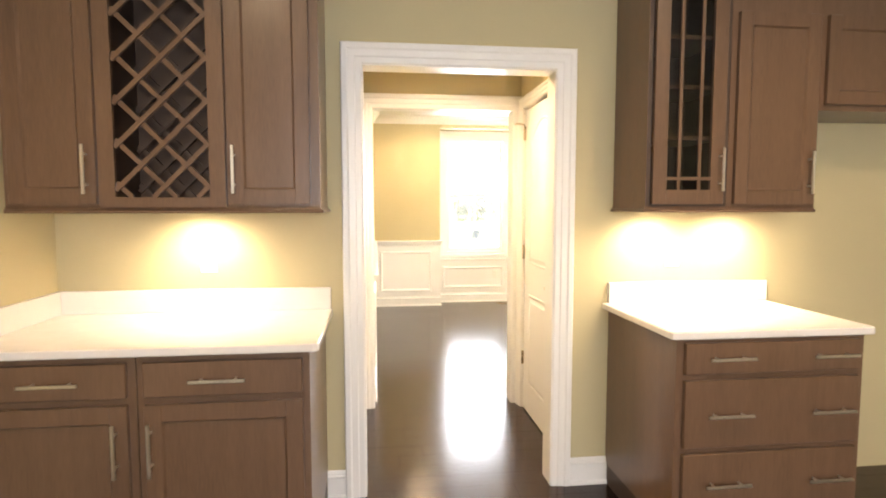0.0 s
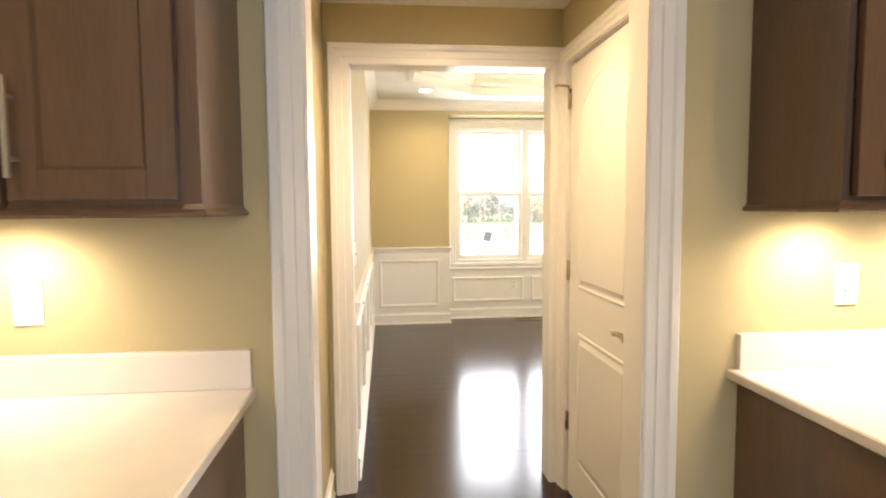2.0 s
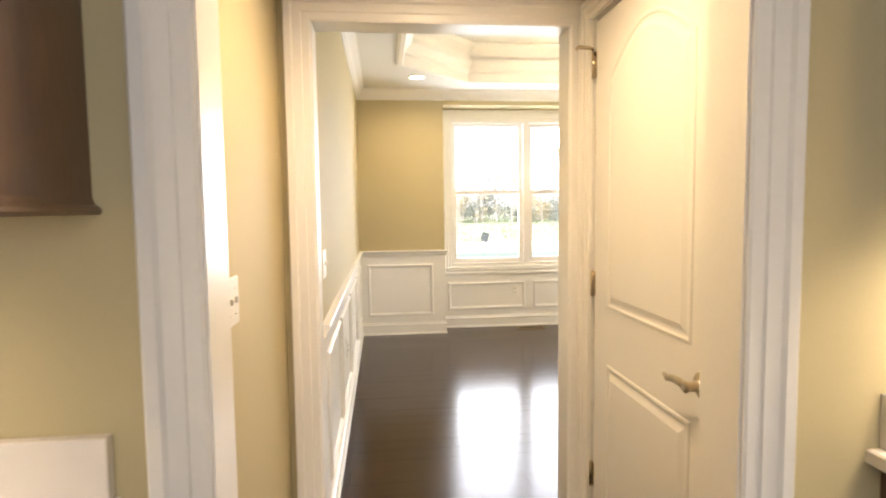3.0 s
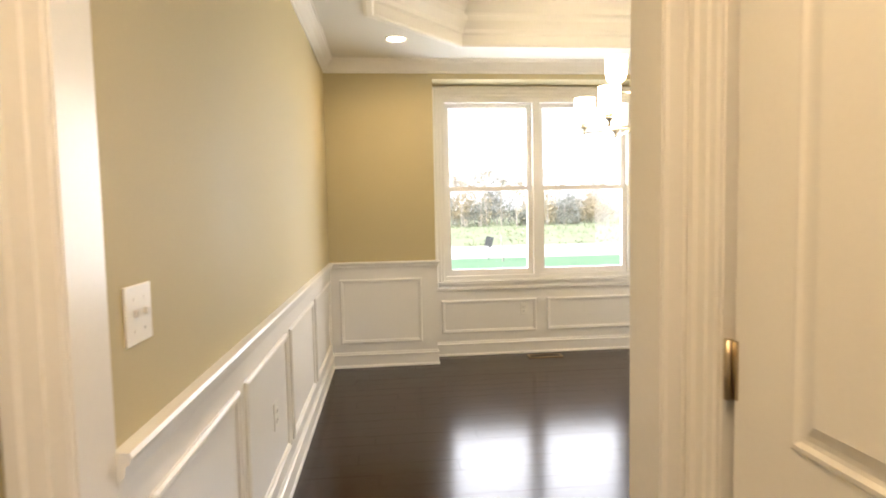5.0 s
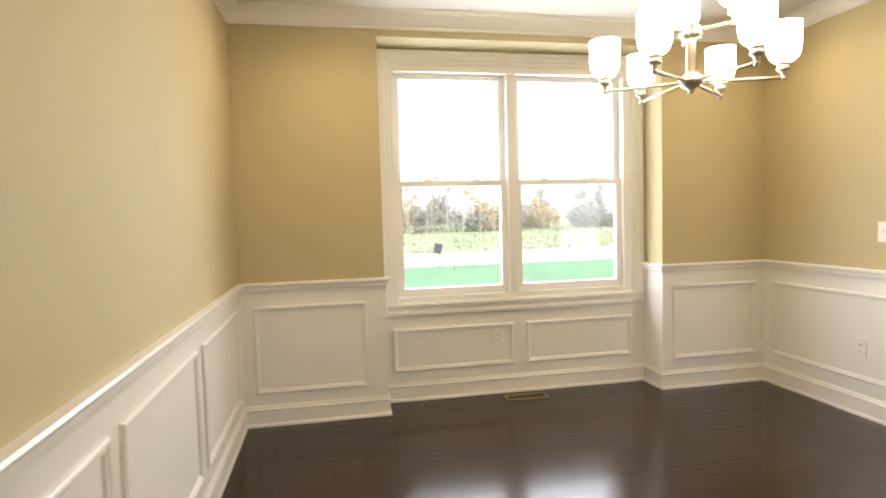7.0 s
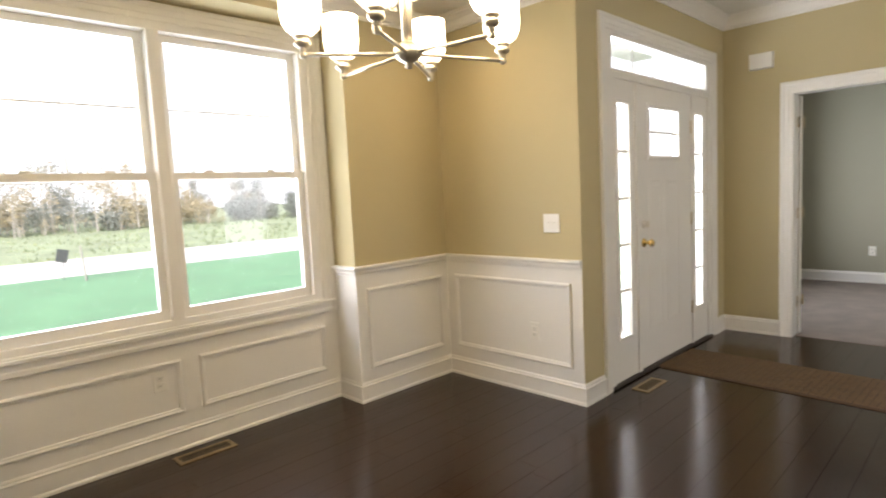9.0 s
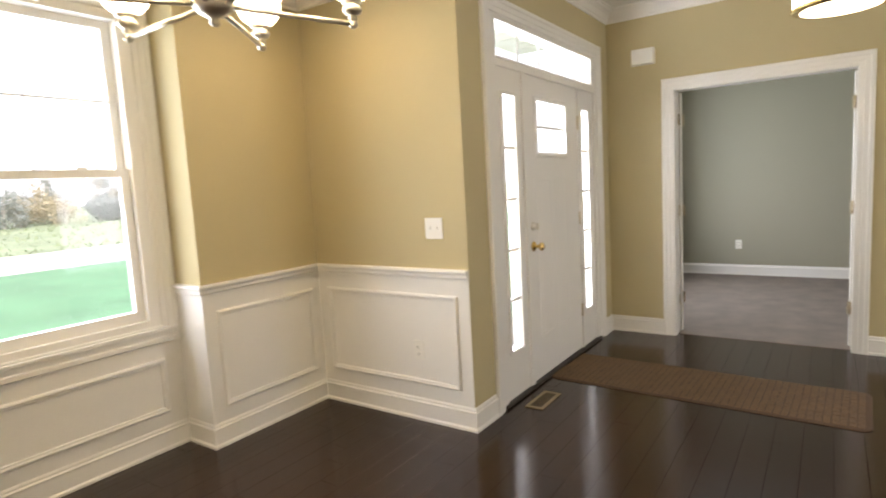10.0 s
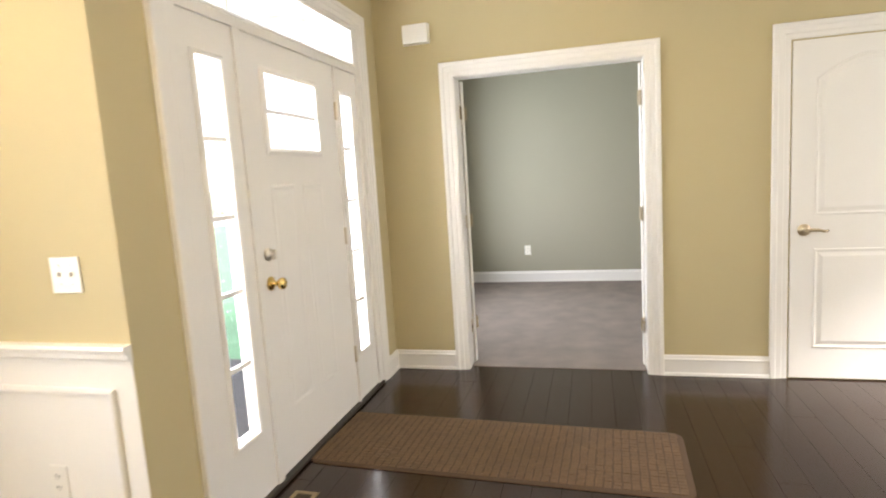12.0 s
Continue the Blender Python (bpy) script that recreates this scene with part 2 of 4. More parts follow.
structure("subfloor", boxes((-1.5, -3.2, -0.06, 6.37, 9.0, -0.014)), SUBFLOOR, "dark floor base under the planks", "floor")
wall("wall_kitchen_north", "x", KY, 0.12, -1.40, 4.0, 0, KITCHEN_Z, [(0.09, 1.0, 0, 2.03)])
wall("wall_kitchen_west", "y", -1.24, -0.12, -3.0, KY, 0, KITCHEN_Z)
wall("wall_kitchen_east", "y", 4.0, 0.12, -3.0, OY0, 0, KITCHEN_Z)
wall("wall_kitchen_south", "x", -2.6, -0.12, -1.40, 4.0, 0, KITCHEN_Z, [(-0.2, 2.0, 0.9, 2.2)])
wall("wall_passage_west", "y", 0.01, -0.12, KY + 0.12, 4.80, 0, DINING_Z)
wall("wall_passage_east", "y", 1.14, 0.12, KY + 0.12, OY0, 0, DINING_Z, [(3.772, 4.588, 0, 2.04)])
wall("wall_passage_north", "x", OY0, OY1 - OY0, 0.012, 4.12, 0, FOYER_Z, [(0.126, 1.09, 0, 2.04)])
wall("wall_dining_west", "y", LEFT, -0.14, OY1, 9.0, 0, DINING_Z + 0.4)
wall("wall_dining_north_a", "x", FAR, 0.4, LEFT, A0, 0, DINING_Z + 0.4)
wall("wall_dining_north_b", "x", FAR, 0.4, A1, RIGHT + 0.14, 0, DINING_Z + 0.4)
structure("alcove_soffit", boxes((A0, FAR, 2.45, A1, 9.02, 3.0)), PAINT, "painted soffit over the window recess", "wall")
wall("wall_window_alcove", "x", BACK, 0.15, A0, A1, 0, 2.45, [(1.15, 2.93, 0.70, 2.34)])
wall("wall_dining_east", "y", RIGHT, 0.14, FRONT + 0.16, FAR, 0, DINING_Z + 0.4)
wall("wall_foyer_north", "x", FRONT, 0.16, RIGHT, EAST + 0.12, 0, FOYER_Z + 0.1, [(4.20, 5.95, 0, 2.36)])
wall("wall_foyer_east", "y", EAST, 0.12, 2.6, FRONT, 0, FOYER_Z + 0.1, [(5.70, 6.905, 0, 2.03)])
# The opening is added only to let the hall fill in.
wall("wall_hall_south", "x", 2.6, -0.12, 4.12, EAST + 0.12, 0, FOYER_Z, [(4.45, 5.95, 0.35, 2.15)])
wall("wall_office_south", "x", 4.6, -0.12, EAST + 0.12, 9.57, 0, FOYER_Z, mat=OFFICE_PAINT)
wall("wall_office_east", "y", 9.45, 0.12, 4.6, 7.75, 0, FOYER_Z, mat=OFFICE_PAINT)
wall("wall_office_north", "x", 7.62, 0.12, EAST + 0.12, 9.57, 0, FOYER_Z, [(7.1, 8.7, 0.7, 2.2)], mat=OFFICE_PAINT)
wall("wall_office_west", "y", EAST + 0.124, 0.01, 4.6, 7.62, 0, FOYER_Z, [(5.70, 6.905, 0, 2.03)], mat=OFFICE_PAINT)
wall("wall_closet_back", "y", 2.2, 0.1, KY + 0.12, OY0, 0, DINING_Z)

structure("ceiling_kitchen", boxes((-1.4, -2.8, KITCHEN_Z, 4.1, KY + 0.06, KITCHEN_Z + 0.1)), CEILING, "flat white kitchen ceiling", "ceiling")
structure("ceiling_passage", boxes((-0.1, KY + 0.1, PASS_Z, 2.2, OY0 + 0.01, PASS_Z + 0.1)), CEILING, "low white ceiling over the passage", "ceiling")
structure("ceiling_foyer", boxes((RIGHT + 0.1, 2.5, FOYER_Z, EAST + 0.12, FRONT + 0.1, FOYER_Z + 0.1)), CEILING, "flat white foyer ceiling", "ceiling")
structure("ceiling_office", boxes((EAST + 0.1, 4.5, FOYER_Z - 0.002, 9.6, 7.74, FOYER_Z + 0.1)), CEILING, "flat white office ceiling", "ceiling")
structure("floor_office", boxes((EAST + 0.06, 4.5, -0.05, 9.6, 7.64, 0.004)), CARPET, "grey brown low pile carpet", "carpet")

# tray ceiling of the dining room: flat rim, eight sided recess with stepped mouldings, flat top
TX0, TX1, TY0, TY1, CUT = 0.56, 3.44, 5.28, 8.13, 0.66
OCT = [(TX0 + CUT, TY0), (TX1 - CUT, TY0), (TX1, TY0 + CUT), (TX1, TY1 - CUT), (TX1 - CUT, TY1), (TX0 + CUT, TY1), (TX0, TY1 - CUT), (TX0, TY0 + CUT)]


def tray_ceiling():
    bm = bmesh.new()
    outer = [(1.2, OY1), (2.8, OY1), (RIGHT, 5.9), (RIGHT, 7.5), (2.8, FAR), (1.2, FAR), (LEFT, 7.5), (LEFT, 5.9)]
    corners = {2: (RIGHT, OY1), 4: (RIGHT, FAR), 6: (LEFT, FAR), 0: (LEFT, OY1)}
    ov = [bm.verts.new((x, y, DINING_Z)) for x, y in outer]
    iv = [bm.verts.new((x, y, DINING_Z)) for x, y in OCT]
    tv = [bm.verts.new((x, y, 2.93)) for x, y in OCT]
    for i in range(8):
        j = (i + 1) % 8
        if i in (1, 3, 5, 7):
            c = {1: corners[2], 3: corners[4], 5: corners[6], 7: corners[0]}[i]
            cv = bm.verts.new((*c, DINING_Z))
            bm.faces.new((ov[i], cv, ov[j], iv[j], iv[i]))
        else:
            bm.faces.new((ov[i], ov[j], iv[j], iv[i]))
        bm.faces.new((iv[i], iv[j], tv[j], tv[i]))
    bm.faces.new(tv)
    box(bm, LEFT, OY1, 2.96, RIGHT, FAR, 3.02)
    box(bm, RIGHT - 0.004, OY1, DINING_Z - 0.002, RIGHT + 0.1, FRONT, 3.0)
    return bm


structure("ceiling_dining", tray_ceiling(), CEILING, "white tray ceiling with an eight sided recess", "ceiling")
TRAY = [(0.0, -0.002), (-0.05, -0.002), (-0.052, -0.016), (-0.03, -0.022), (0.004, -0.022), (0.012, -0.010), (0.014, 0.06), (0.03, 0.075), (0.036, 0.10), (0.07, 0.135), (0.085, 0.15), (0.09, 0.17), (0.09, 0.185), (0.05, 0.20), (0.05, 0.22), (0.075, 0.25), (0.12, 0.29), (0.13, 0.31), (0.13, 0.329), (0.0, 0.329)]
structure("trim_tray", sweep(OCT, [(o, DINING_Z + h) for o, h in TRAY], on_plan, closed=True), TRIM, "white stepped moulding round the tray recess", "moulding")
ROOM = [(RIGHT, FRONT), (RIGHT, FAR), (A1, FAR), (A0, FAR), (LEFT, FAR), (LEFT, OY1), (RIGHT, OY1)]
structure("trim_crown_dining", sweep([(RIGHT, FRONT), (RIGHT, FAR), (LEFT, FAR), (LEFT, OY1), (RIGHT, OY1)], crown_at(DINING_Z), on_plan), TRIM, "white crown moulding", "moulding")
structure("trim_crown_foyer", sweep([(EAST, 2.6), (EAST, FRONT), (RIGHT + 0.1, FRONT)], crown_at(FOYER_Z), on_plan), TRIM, "white crown moulding", "moulding")

# baseboards, chair rails and the white wainscot under them
structure("baseboard_dining", sweep([(4.105, FRONT), (RIGHT, FRONT), (RIGHT, FAR), (A1, FAR), (A1, BACK), (A0, BACK), (A0, FAR), (LEFT, FAR), (LEFT, OY1)], BASE, on_plan), TRIM, "tall white moulded baseboard", "baseboard")
structure("baseboard_dining_south", sweep([(1.09, OY1), (4.12, OY1), (4.12, 2.6)], BASE, on_plan), TRIM, "tall white moulded baseboard", "baseboard")
structure("baseboard_foyer", sweep([(EAST, 7.0), (EAST, FRONT), (6.045, FRONT)], BASE, on_plan), TRIM, "tall white moulded baseboard", "baseboard")
structure("baseboard_foyer_east", sweep([(EAST, 4.99), (EAST, 5.605)], BASE, on_plan), TRIM, "tall white moulded baseboard", "baseboard")
structure("baseboard_office", sweep([(EAST + 0.134, 4.6), (9.45, 4.6), (9.45, 7.62), (EAST + 0.134, 7.62)], BASE, on_plan), TRIM, "tall white moulded baseboard", "baseboard")
structure("baseboard_kitchen", sweep([(1.29, KY), (1.096, KY)], BASE, on_plan), TRIM, "tall white moulded baseboard", "baseboard")
structure("baseboard_kitchen_west", sweep([(-0.006, KY), (-0.09, KY)], BASE, on_plan), TRIM, "tall white moulded baseboard", "baseboard")
structure("baseboard_passage", sweep([(0.01, 4.66), (0.01, KY + 0.12)], BASE, on_plan), TRIM, "tall white moulded baseboard", "baseboard")
SKIN = [(0.0, 0.0), (0.004, 0.0), (0.004, 0.88), (0.0, 0.88)]
structure("wainscot", sweep([(RIGHT, FRONT + 0.002), (RIGHT, FAR), (A1, FAR), (A1, BACK)], SKIN, on_plan), TRIM, "smooth white painted wainscot", "wainscot")
structure("wainscot_west", sweep([(A0, BACK), (A0, FAR), (LEFT, FAR), (LEFT, OY1)], SKIN, on_plan), TRIM, "smooth white painted wainscot", "wainscot")
structure("wainscot_window", boxes((A0, BACK - 0.004, 0, A1, BACK, 0.66)), TRIM, "smooth white painted wainscot under the window", "wainscot")
structure("chair_rail_east", sweep([(RIGHT, FRONT - 0.001), (RIGHT, FAR), (A1, FAR), (A1, BACK)], RAIL, on_plan), TRIM, "white moulded chair rail", "chair rail")
structure("chair_rail_west", sweep([(A0, FAR + 0.03), (A0, FAR), (LEFT, FAR), (LEFT, OY1)], RAIL, on_plan), TRIM, "white moulded chair rail", "chair rail")

PANELS = [(face_s(FAR - 0.004), 0.205, 0.208, 0.905, 0.763), (face_s(FAR - 0.004), 3.105, 0.215, 3.80, 0.758),
          (face_s(BACK - 0.004), 1.098, 0.210, 1.982, 0.515), (face_s(BACK - 0.004), 2.082, 0.210, 2.922, 0.515),
          (face_w(RIGHT - 0.004), 7.53, 0.220, 8.53, 0.762)]
PANELS += [(face_e(LEFT + 0.004), a, 0.215, b, 0.768) for a, b in ((4.93, 5.60), (5.68, 6.47), (6.56, 7.43), (7.53, 8.46))]
for place, u0, v0, u1, v1 in PANELS:
    structure("panel_moulding", sweep(rect(u0, v0, u1, v1), PANEL, place, closed=True), TRIM, "white picture frame moulding on the wainscot", "moulding")


# ---- openings ----
def casing(name, place, u0, u1, top, profile=CASING):
    return structure(name, sweep([(u1, 0.0), (u1, top), (u0, top), (u0, 0.0)][::-1], profile, place), TRIM, "white moulded door casing", "door casing")


def jamb(name, axis, u0, u1, top, d0, d1, t=0.018):
    dims = [(u0, u0 + t, 0, top), (u1 - t, u1, 0, top), (u0 + t, u1 - t, top - t, top)]
    if axis == "x":
        bm = boxes(*[(a, d0, c, b, d1, e) for a, b, c, e in dims])
    else:
        bm = boxes(*[(d0, a, c, d1, b, e) for a, b, c, e in dims])
    return structure(name, bm, TRIM, "white painted door jamb", "door jamb")


casing("trim_kitchen_opening", face_s(KY), 0.09, 1.0, 2.03)
casing("trim_kitchen_opening_back", face_n(KY + 0.12), 0.09, 1.0, 2.03, NARROW)
jamb("trim_kitchen_jamb", "x", 0.076, 1.014, 2.044, KY - 0.003, KY + 0.123)
casing("trim_dining_opening", face_s(OY0), 0.128, 1.085, 2.035, CASING)
jamb("trim_dining_jamb", "x", 0.114, 1.10, 2.055, OY0 - 0.003, OY1 + 0.003)
casing("trim_closet_opening", face_w(1.14), 3.772, 4.588, 2.04, NARROW)
jamb("trim_closet_jamb", "y", 3.758, 4.602, 2.054, 1.137, 1.26)
casing("trim_office_opening", face_w(EAST), 5.70, 6.905, 2.03)
jamb("trim_office_jamb", "y", 5.686, 6.919, 2.044, EAST - 0.003, EAST + 0.137)
casing("trim_hall_door", face_w(EAST), 4.08, 4.895, 2.03)


def arch_path(u0, v0, u1, v1, rise):
    w = u1 - u0
    pts = [(u0, v0), (u1, v0), (u1, v1)]
    for k in range(1, 12):
        s = k / 12
        pts.append((u1 - w * s, v1 + rise * math.sin(math.pi * s)))
    return pts + [(u0, v1)]


FIELD_P = [(0.0, 0.0), (0.003, 0.004), (0.010, 0.005), (0.016, 0.001), (0.022, 0.0005), (0.030, 0.002), (0.046, 0.007)]


def panel_door(name, width, height, label, flip=False):
    """A two panel door with an arched upper panel: its hinge edge at the origin, its leaf along +x, its face towards -y."""
    d = thing(name, label, "door")
    part("leaf", bevelled(boxes((0, 0, 0.008, width, 0.035, height)), 0.002), DOORP, d)
    s = 0.125
    for side in (face_s(0.0), face_n(0.035)):
        part("raised_panel", sweep(arch_path(s, 1.01, width - s, 1.80, 0.125), FIELD_P, side, closed=True, fill=True), DOORP, d)
        part("raised_panel", sweep(rect(s, 0.20, width - s, 0.81), FIELD_P, side, closed=True, fill=True), DOORP, d)
    return d


def lever(parent, u, z, direction, mat=HARDWARE):
    rose = part("rose", moved(lathe([(0.036, 0.0), (0.037, 0.005), (0.032, 0.012), (0.020, 0.016), (0.013, 0.022), (0.012, 0.044), (0.016, 0.052), (0.010, 0.058)], 24), pose(u, 0, z, 90)), mat, parent, "round nickel rose", True)
    pts = [(u, -0.047, z), (u + direction * 0.03, -0.049, z + 0.004), (u + direction * 0.065, -0.047, z + 0.002), (u + direction * 0.095, -0.046, z - 0.006), (u + direction * 0.118, -0.044, z - 0.002)]
    part("lever", tube(pts, [0.011, 0.0105, 0.010, 0.009, 0.006]), mat, parent, "curved nickel lever handle", True)
    return rose


def hinge(parent, z, mat=HARDWARE, u=-0.004):
    h = part("hinge", boxes((u - 0.018, -0.004, z - 0.045, u + 0.014, 0.002, z + 0.045)), mat, parent, "satin nickel butt hinge")
    part("knuckle", tube([(u, -0.008, z - 0.047), (u, -0.008, z + 0.047)], 0.006), mat, h, smooth=True)
    return h


closet = panel_door("closet_door", 0.79, 2.02, "closed white two panel door with arched upper panel")
lever(closet, 0.727, 0.925, -1)
for hz in (0.354, 1.08, 1.871):
    hinge(closet, hz)
part("hinge_pin_stop", tube([(-0.004, -0.008, 1.925), (-0.004, -0.02, 1.93), (0.0, -0.065, 1.932), (-0.002, -0.075, 1.925)], 0.006), HARDWARE, closet, "nickel hinge pin door stop", True)
closet.matrix_world = pose(1.145, 4.566, 0, 0, 0, -90)

hall = panel_door("hall_door", 0.795, 2.02, "closed white two panel door with arched upper panel beside the foyer")
lever(hall, 0.07, 0.925, 1)
hall.matrix_world = pose(EAST - 0.012, 4.885, 0, 0, 0, -90)

for nm, y, sgn in (("office_door", 6.882, 1), ("office_door", 5.723, -1)):
    d = panel_door(nm, 0.585, 2.02, "white office door standing open into the room")
    for hz in (0.30, 1.05, 1.80):
        hinge(d, hz, u=0.0)
    d.matrix_world = pose(EAST + 0.185, y, 0, 0, 0, 78) if sgn > 0 else pose(EAST + 0.15, y - 0.01, 0, 0, 0, -78)
for y, d in ((6.887, -1), (5.718, 1)):
    for hz in (0.30, 1.05, 1.80):
        tagged(link("hinge_leaf", boxes((EAST + 0.055, min(y, y + d * 0.004), hz - 0.045, EAST + 0.10, max(y, y + d * 0.004), hz + 0.045)), HARDWARE), "satin nickel hinge leaf on the jamb", "hinge", kind="structure")


# ---- dining window ----
def dining_window():
    w = tagged(new("window_1"), "pair of white double hung windows in a moulded casing", "window", kind="structure")
    place = face_s(BACK)
    part("casing", sweep(rect(1.135, 0.70, 2.93, 2.345)[::-1], CASING, place, closed=True), TRIM, w, "white picture frame casing")
    part("sill_moulding", boxes((1.06, BACK - 0.036, 0.672, 3.012, BACK - 0.02, 0.688)), TRIM, w)
    y0, y1 = BACK - 0.004, BACK + 0.11
    part("frame", boxes((1.135, y0, 0.70, 1.155, y1, 2.345), (2.865, y0, 0.70, 2.93, y1, 2.345), (1.155, y0, 0.70, 2.865, y1, 0.735), (1.155, y0, 2.30, 2.865, y1, 2.345)), TRIM, w, "white window frame")
    part("mullion", bevelled(boxes((1.962, BACK - 0.012, 0.735, 2.028, y1, 2.30)), 0.003), TRIM, w, "wide white mullion between the windows")
    for x0, x1 in ((1.155, 1.962), (2.028, 2.865)):
        for lower in (True, False):
            z0, z1 = (0.735, 1.548) if lower else (1.512, 2.30)
            ya = BACK + (0.03 if lower else 0.068)
            bot = 0.055 if lower else 0.036
            s = part("sash", boxes((x0, ya, z0, x0 + 0.045, ya + 0.035, z1), (x1 - 0.045, ya, z0, x1, ya + 0.035, z1), (x0 + 0.045, ya, z0, x1 - 0.045, ya + 0.035, z0 + bot), (x0 + 0.045, ya, z1 - 0.040, x1 - 0.045, ya + 0.035, z1)), TRIM, w, "white window sash")
            p = part("pane", boxes((x0 + 0.04, ya + 0.014, z0 + 0.03, x1 - 0.04, ya + 0.018, z1 - 0.03)), GLASS, s)
            p.visible_shadow = False
            if not lower:
                xm = (x0 + x1) / 2
                part("grille", boxes((xm - 0.005, ya + 0.008, z0, xm + 0.005, ya + 0.013, z1), (x0, ya + 0.007, 1.890, x1, ya + 0.012, 1.900)), TRIM, s, "thin white grille bars")
            else:
                for xl in (x0 + 0.2, x1 - 0.25):
                    part("sash_lock", bevelled(boxes((xl, ya + 0.0, z1, xl + 0.05, ya + 0.03, z1 + 0.014)), 0.003), TRIM, s)


dining_window()


# ---- front door unit ----
def lite(parent, u0, z0, u1, z1, y, bars_h=(), bars_v=(), border=0.022, bar=0.008):
    part("glazing_bead", sweep(rect(u0, z0, u1, z1)[::-1], [(0, 0.0), (0, 0.010), (border * 0.5, 0.014), (border, 0.006), (border, 0.0)], face_s(y), closed=True), DOORP, parent)
    p = part("pane", boxes((u0 - 0.006, y + 0.014, z0 - 0.006, u1 + 0.006, y + 0.018, z1 + 0.006)), GLASS, parent)
    p.visible_shadow = False
    for z in bars_h:
        part("grille_bar", boxes((u0, y + 0.002, z - 0.010, u1, y + 0.013, z + 0.010)), DOORP, parent)
    for u in bars_v:
        part("grille_bar", boxes((u - bar, y + 0.002, z0, u + bar, y + 0.013, z1)), DOORP, parent)


def around(u0, z0, u1, z1, a0, b0, a1, b1, y0, y1):
    """A slab u0..u1, z0..z1 with a hole a0..a1, b0..b1."""
    return boxes((u0, y0, z0, a0, y1, z1), (a1, y0, z0, u1, y1, z1), (a0, y0, z0, a1, y1, b0), (a0, y0, b1, a1, y1, z1))


def front_door_unit():
    unit = tagged(new("door_1"), "white front entry frame with sidelights and transom", "front door", kind="structure")
    part("casing", sweep([(4.20, 0.0), (4.20, 2.335), (5.95, 2.335), (5.95, 0.0)], [(o * 0.95, h) for o, h in CASING], face_s(FRONT)), TRIM, unit, "white moulded casing")
    yf = FRONT + 0.012
    part("frame", boxes((4.20, FRONT - 0.002, 0, 4.262, FRONT + 0.14, 2.36), (5.885, FRONT - 0.002, 0, 5.95, FRONT + 0.14, 2.36), (4.262, FRONT - 0.002, 2.325, 5.885, FRONT + 0.14, 2.36), (4.262, FRONT - 0.002, 2.045, 5.885, FRONT + 0.14, 2.085)), TRIM, unit, "white painted frame")
    part("post", boxes((4.602, FRONT, 0, 4.650, FRONT + 0.13, 2.045), (5.556, FRONT, 0, 5.572, FRONT + 0.13, 2.045)), TRIM, unit)
    t = part("transom", around(4.262, 2.085, 5.885, 2.325, 4.285, 2.105, 5.862, 2.305, yf, yf + 0.045), DOORP, unit, "white transom with grille")
    lite(t, 4.285, 2.105, 5.862, 2.305, yf, bars_v=[4.285 + 1.577 * k / 5 for k in range(1, 5)], bar=0.004)
    bars = [0.325 + 1.565 * k / 5 for k in range(1, 5)]
    for u0, u1, a0, a1 in ((4.262, 4.602, 4.345, 4.50), (5.572, 5.885, 5.625, 5.765)):
        s = part("sidelight", around(u0, 0.02, u1, 2.045, a0, 0.325, a1, 1.89, yf, yf + 0.045), DOORP, unit, "white sidelight panel with five panes")
        lite(s, a0, 0.325, a1, 1.89, yf, bars_h=bars)
    part("threshold", bevelled(boxes((4.21, FRONT - 0.018, 0.002, 5.94, FRONT + 0.15, 0.020)), 0.004), THRESH, unit, "dark bronze threshold")
    d = thing("front_door", "closed white panelled entry door with two pane window", "door")
    part("leaf", around(4.654, 0.026, 5.552, 2.0445, 4.815, 1.555, 5.30, 1.89, yf, yf + 0.044), DOORP, d)
    lite(d, 4.815, 1.555, 5.30, 1.89, yf, bars_h=(1.723,), border=0.032)
    for u0, u1 in ((4.79, 5.02), (5.09, 5.32)):
        part("raised_panel", sweep(rect(u0, 0.30, u1, 1.385), [(0, 0.0), (0.004, 0.003), (0.014, 0.004), (0.022, 0.0006), (0.034, 0.0006), (0.05, 0.004)], face_s(yf), closed=True, fill=True), DOORP, d)
    part("deadbolt", moved(lathe([(0.030, 0), (0.030, 0.008), (0.022, 0.014), (0.012, 0.016), (0.012, 0.03)]), pose(4.712, yf, 1.072, 90)), NICKEL, d, "nickel deadbolt", True)
    part("thumb_turn", bevelled(boxes((4.706, yf - 0.045, 1.050, 4.718, yf - 0.02, 1.094)), 0.003), NICKEL, d)
    part("knob_rose", moved(lathe([(0.033, 0), (0.033, 0.006), (0.024, 0.012), (0.012, 0.016), (0.011, 0.040), (0.022, 0.046), (0.028, 0.056), (0.026, 0.068), (0.014, 0.075)]), pose(4.712, yf, 0.938, 90)), BRASS, d, "polished brass knob", True)
    for hz in (0.33, 1.06, 1.79):
        h = part("hinge", boxes((5.545, yf - 0.008, hz - 0.05, 5.578, yf, hz + 0.05)), HARDWARE, d, "satin nickel hinge")
        part("knuckle", tube([(5.560, yf - 0.010, hz - 0.052), (5.560, yf - 0.010, hz + 0.052)], 0.007), NICKEL, h)


front_door_unit()


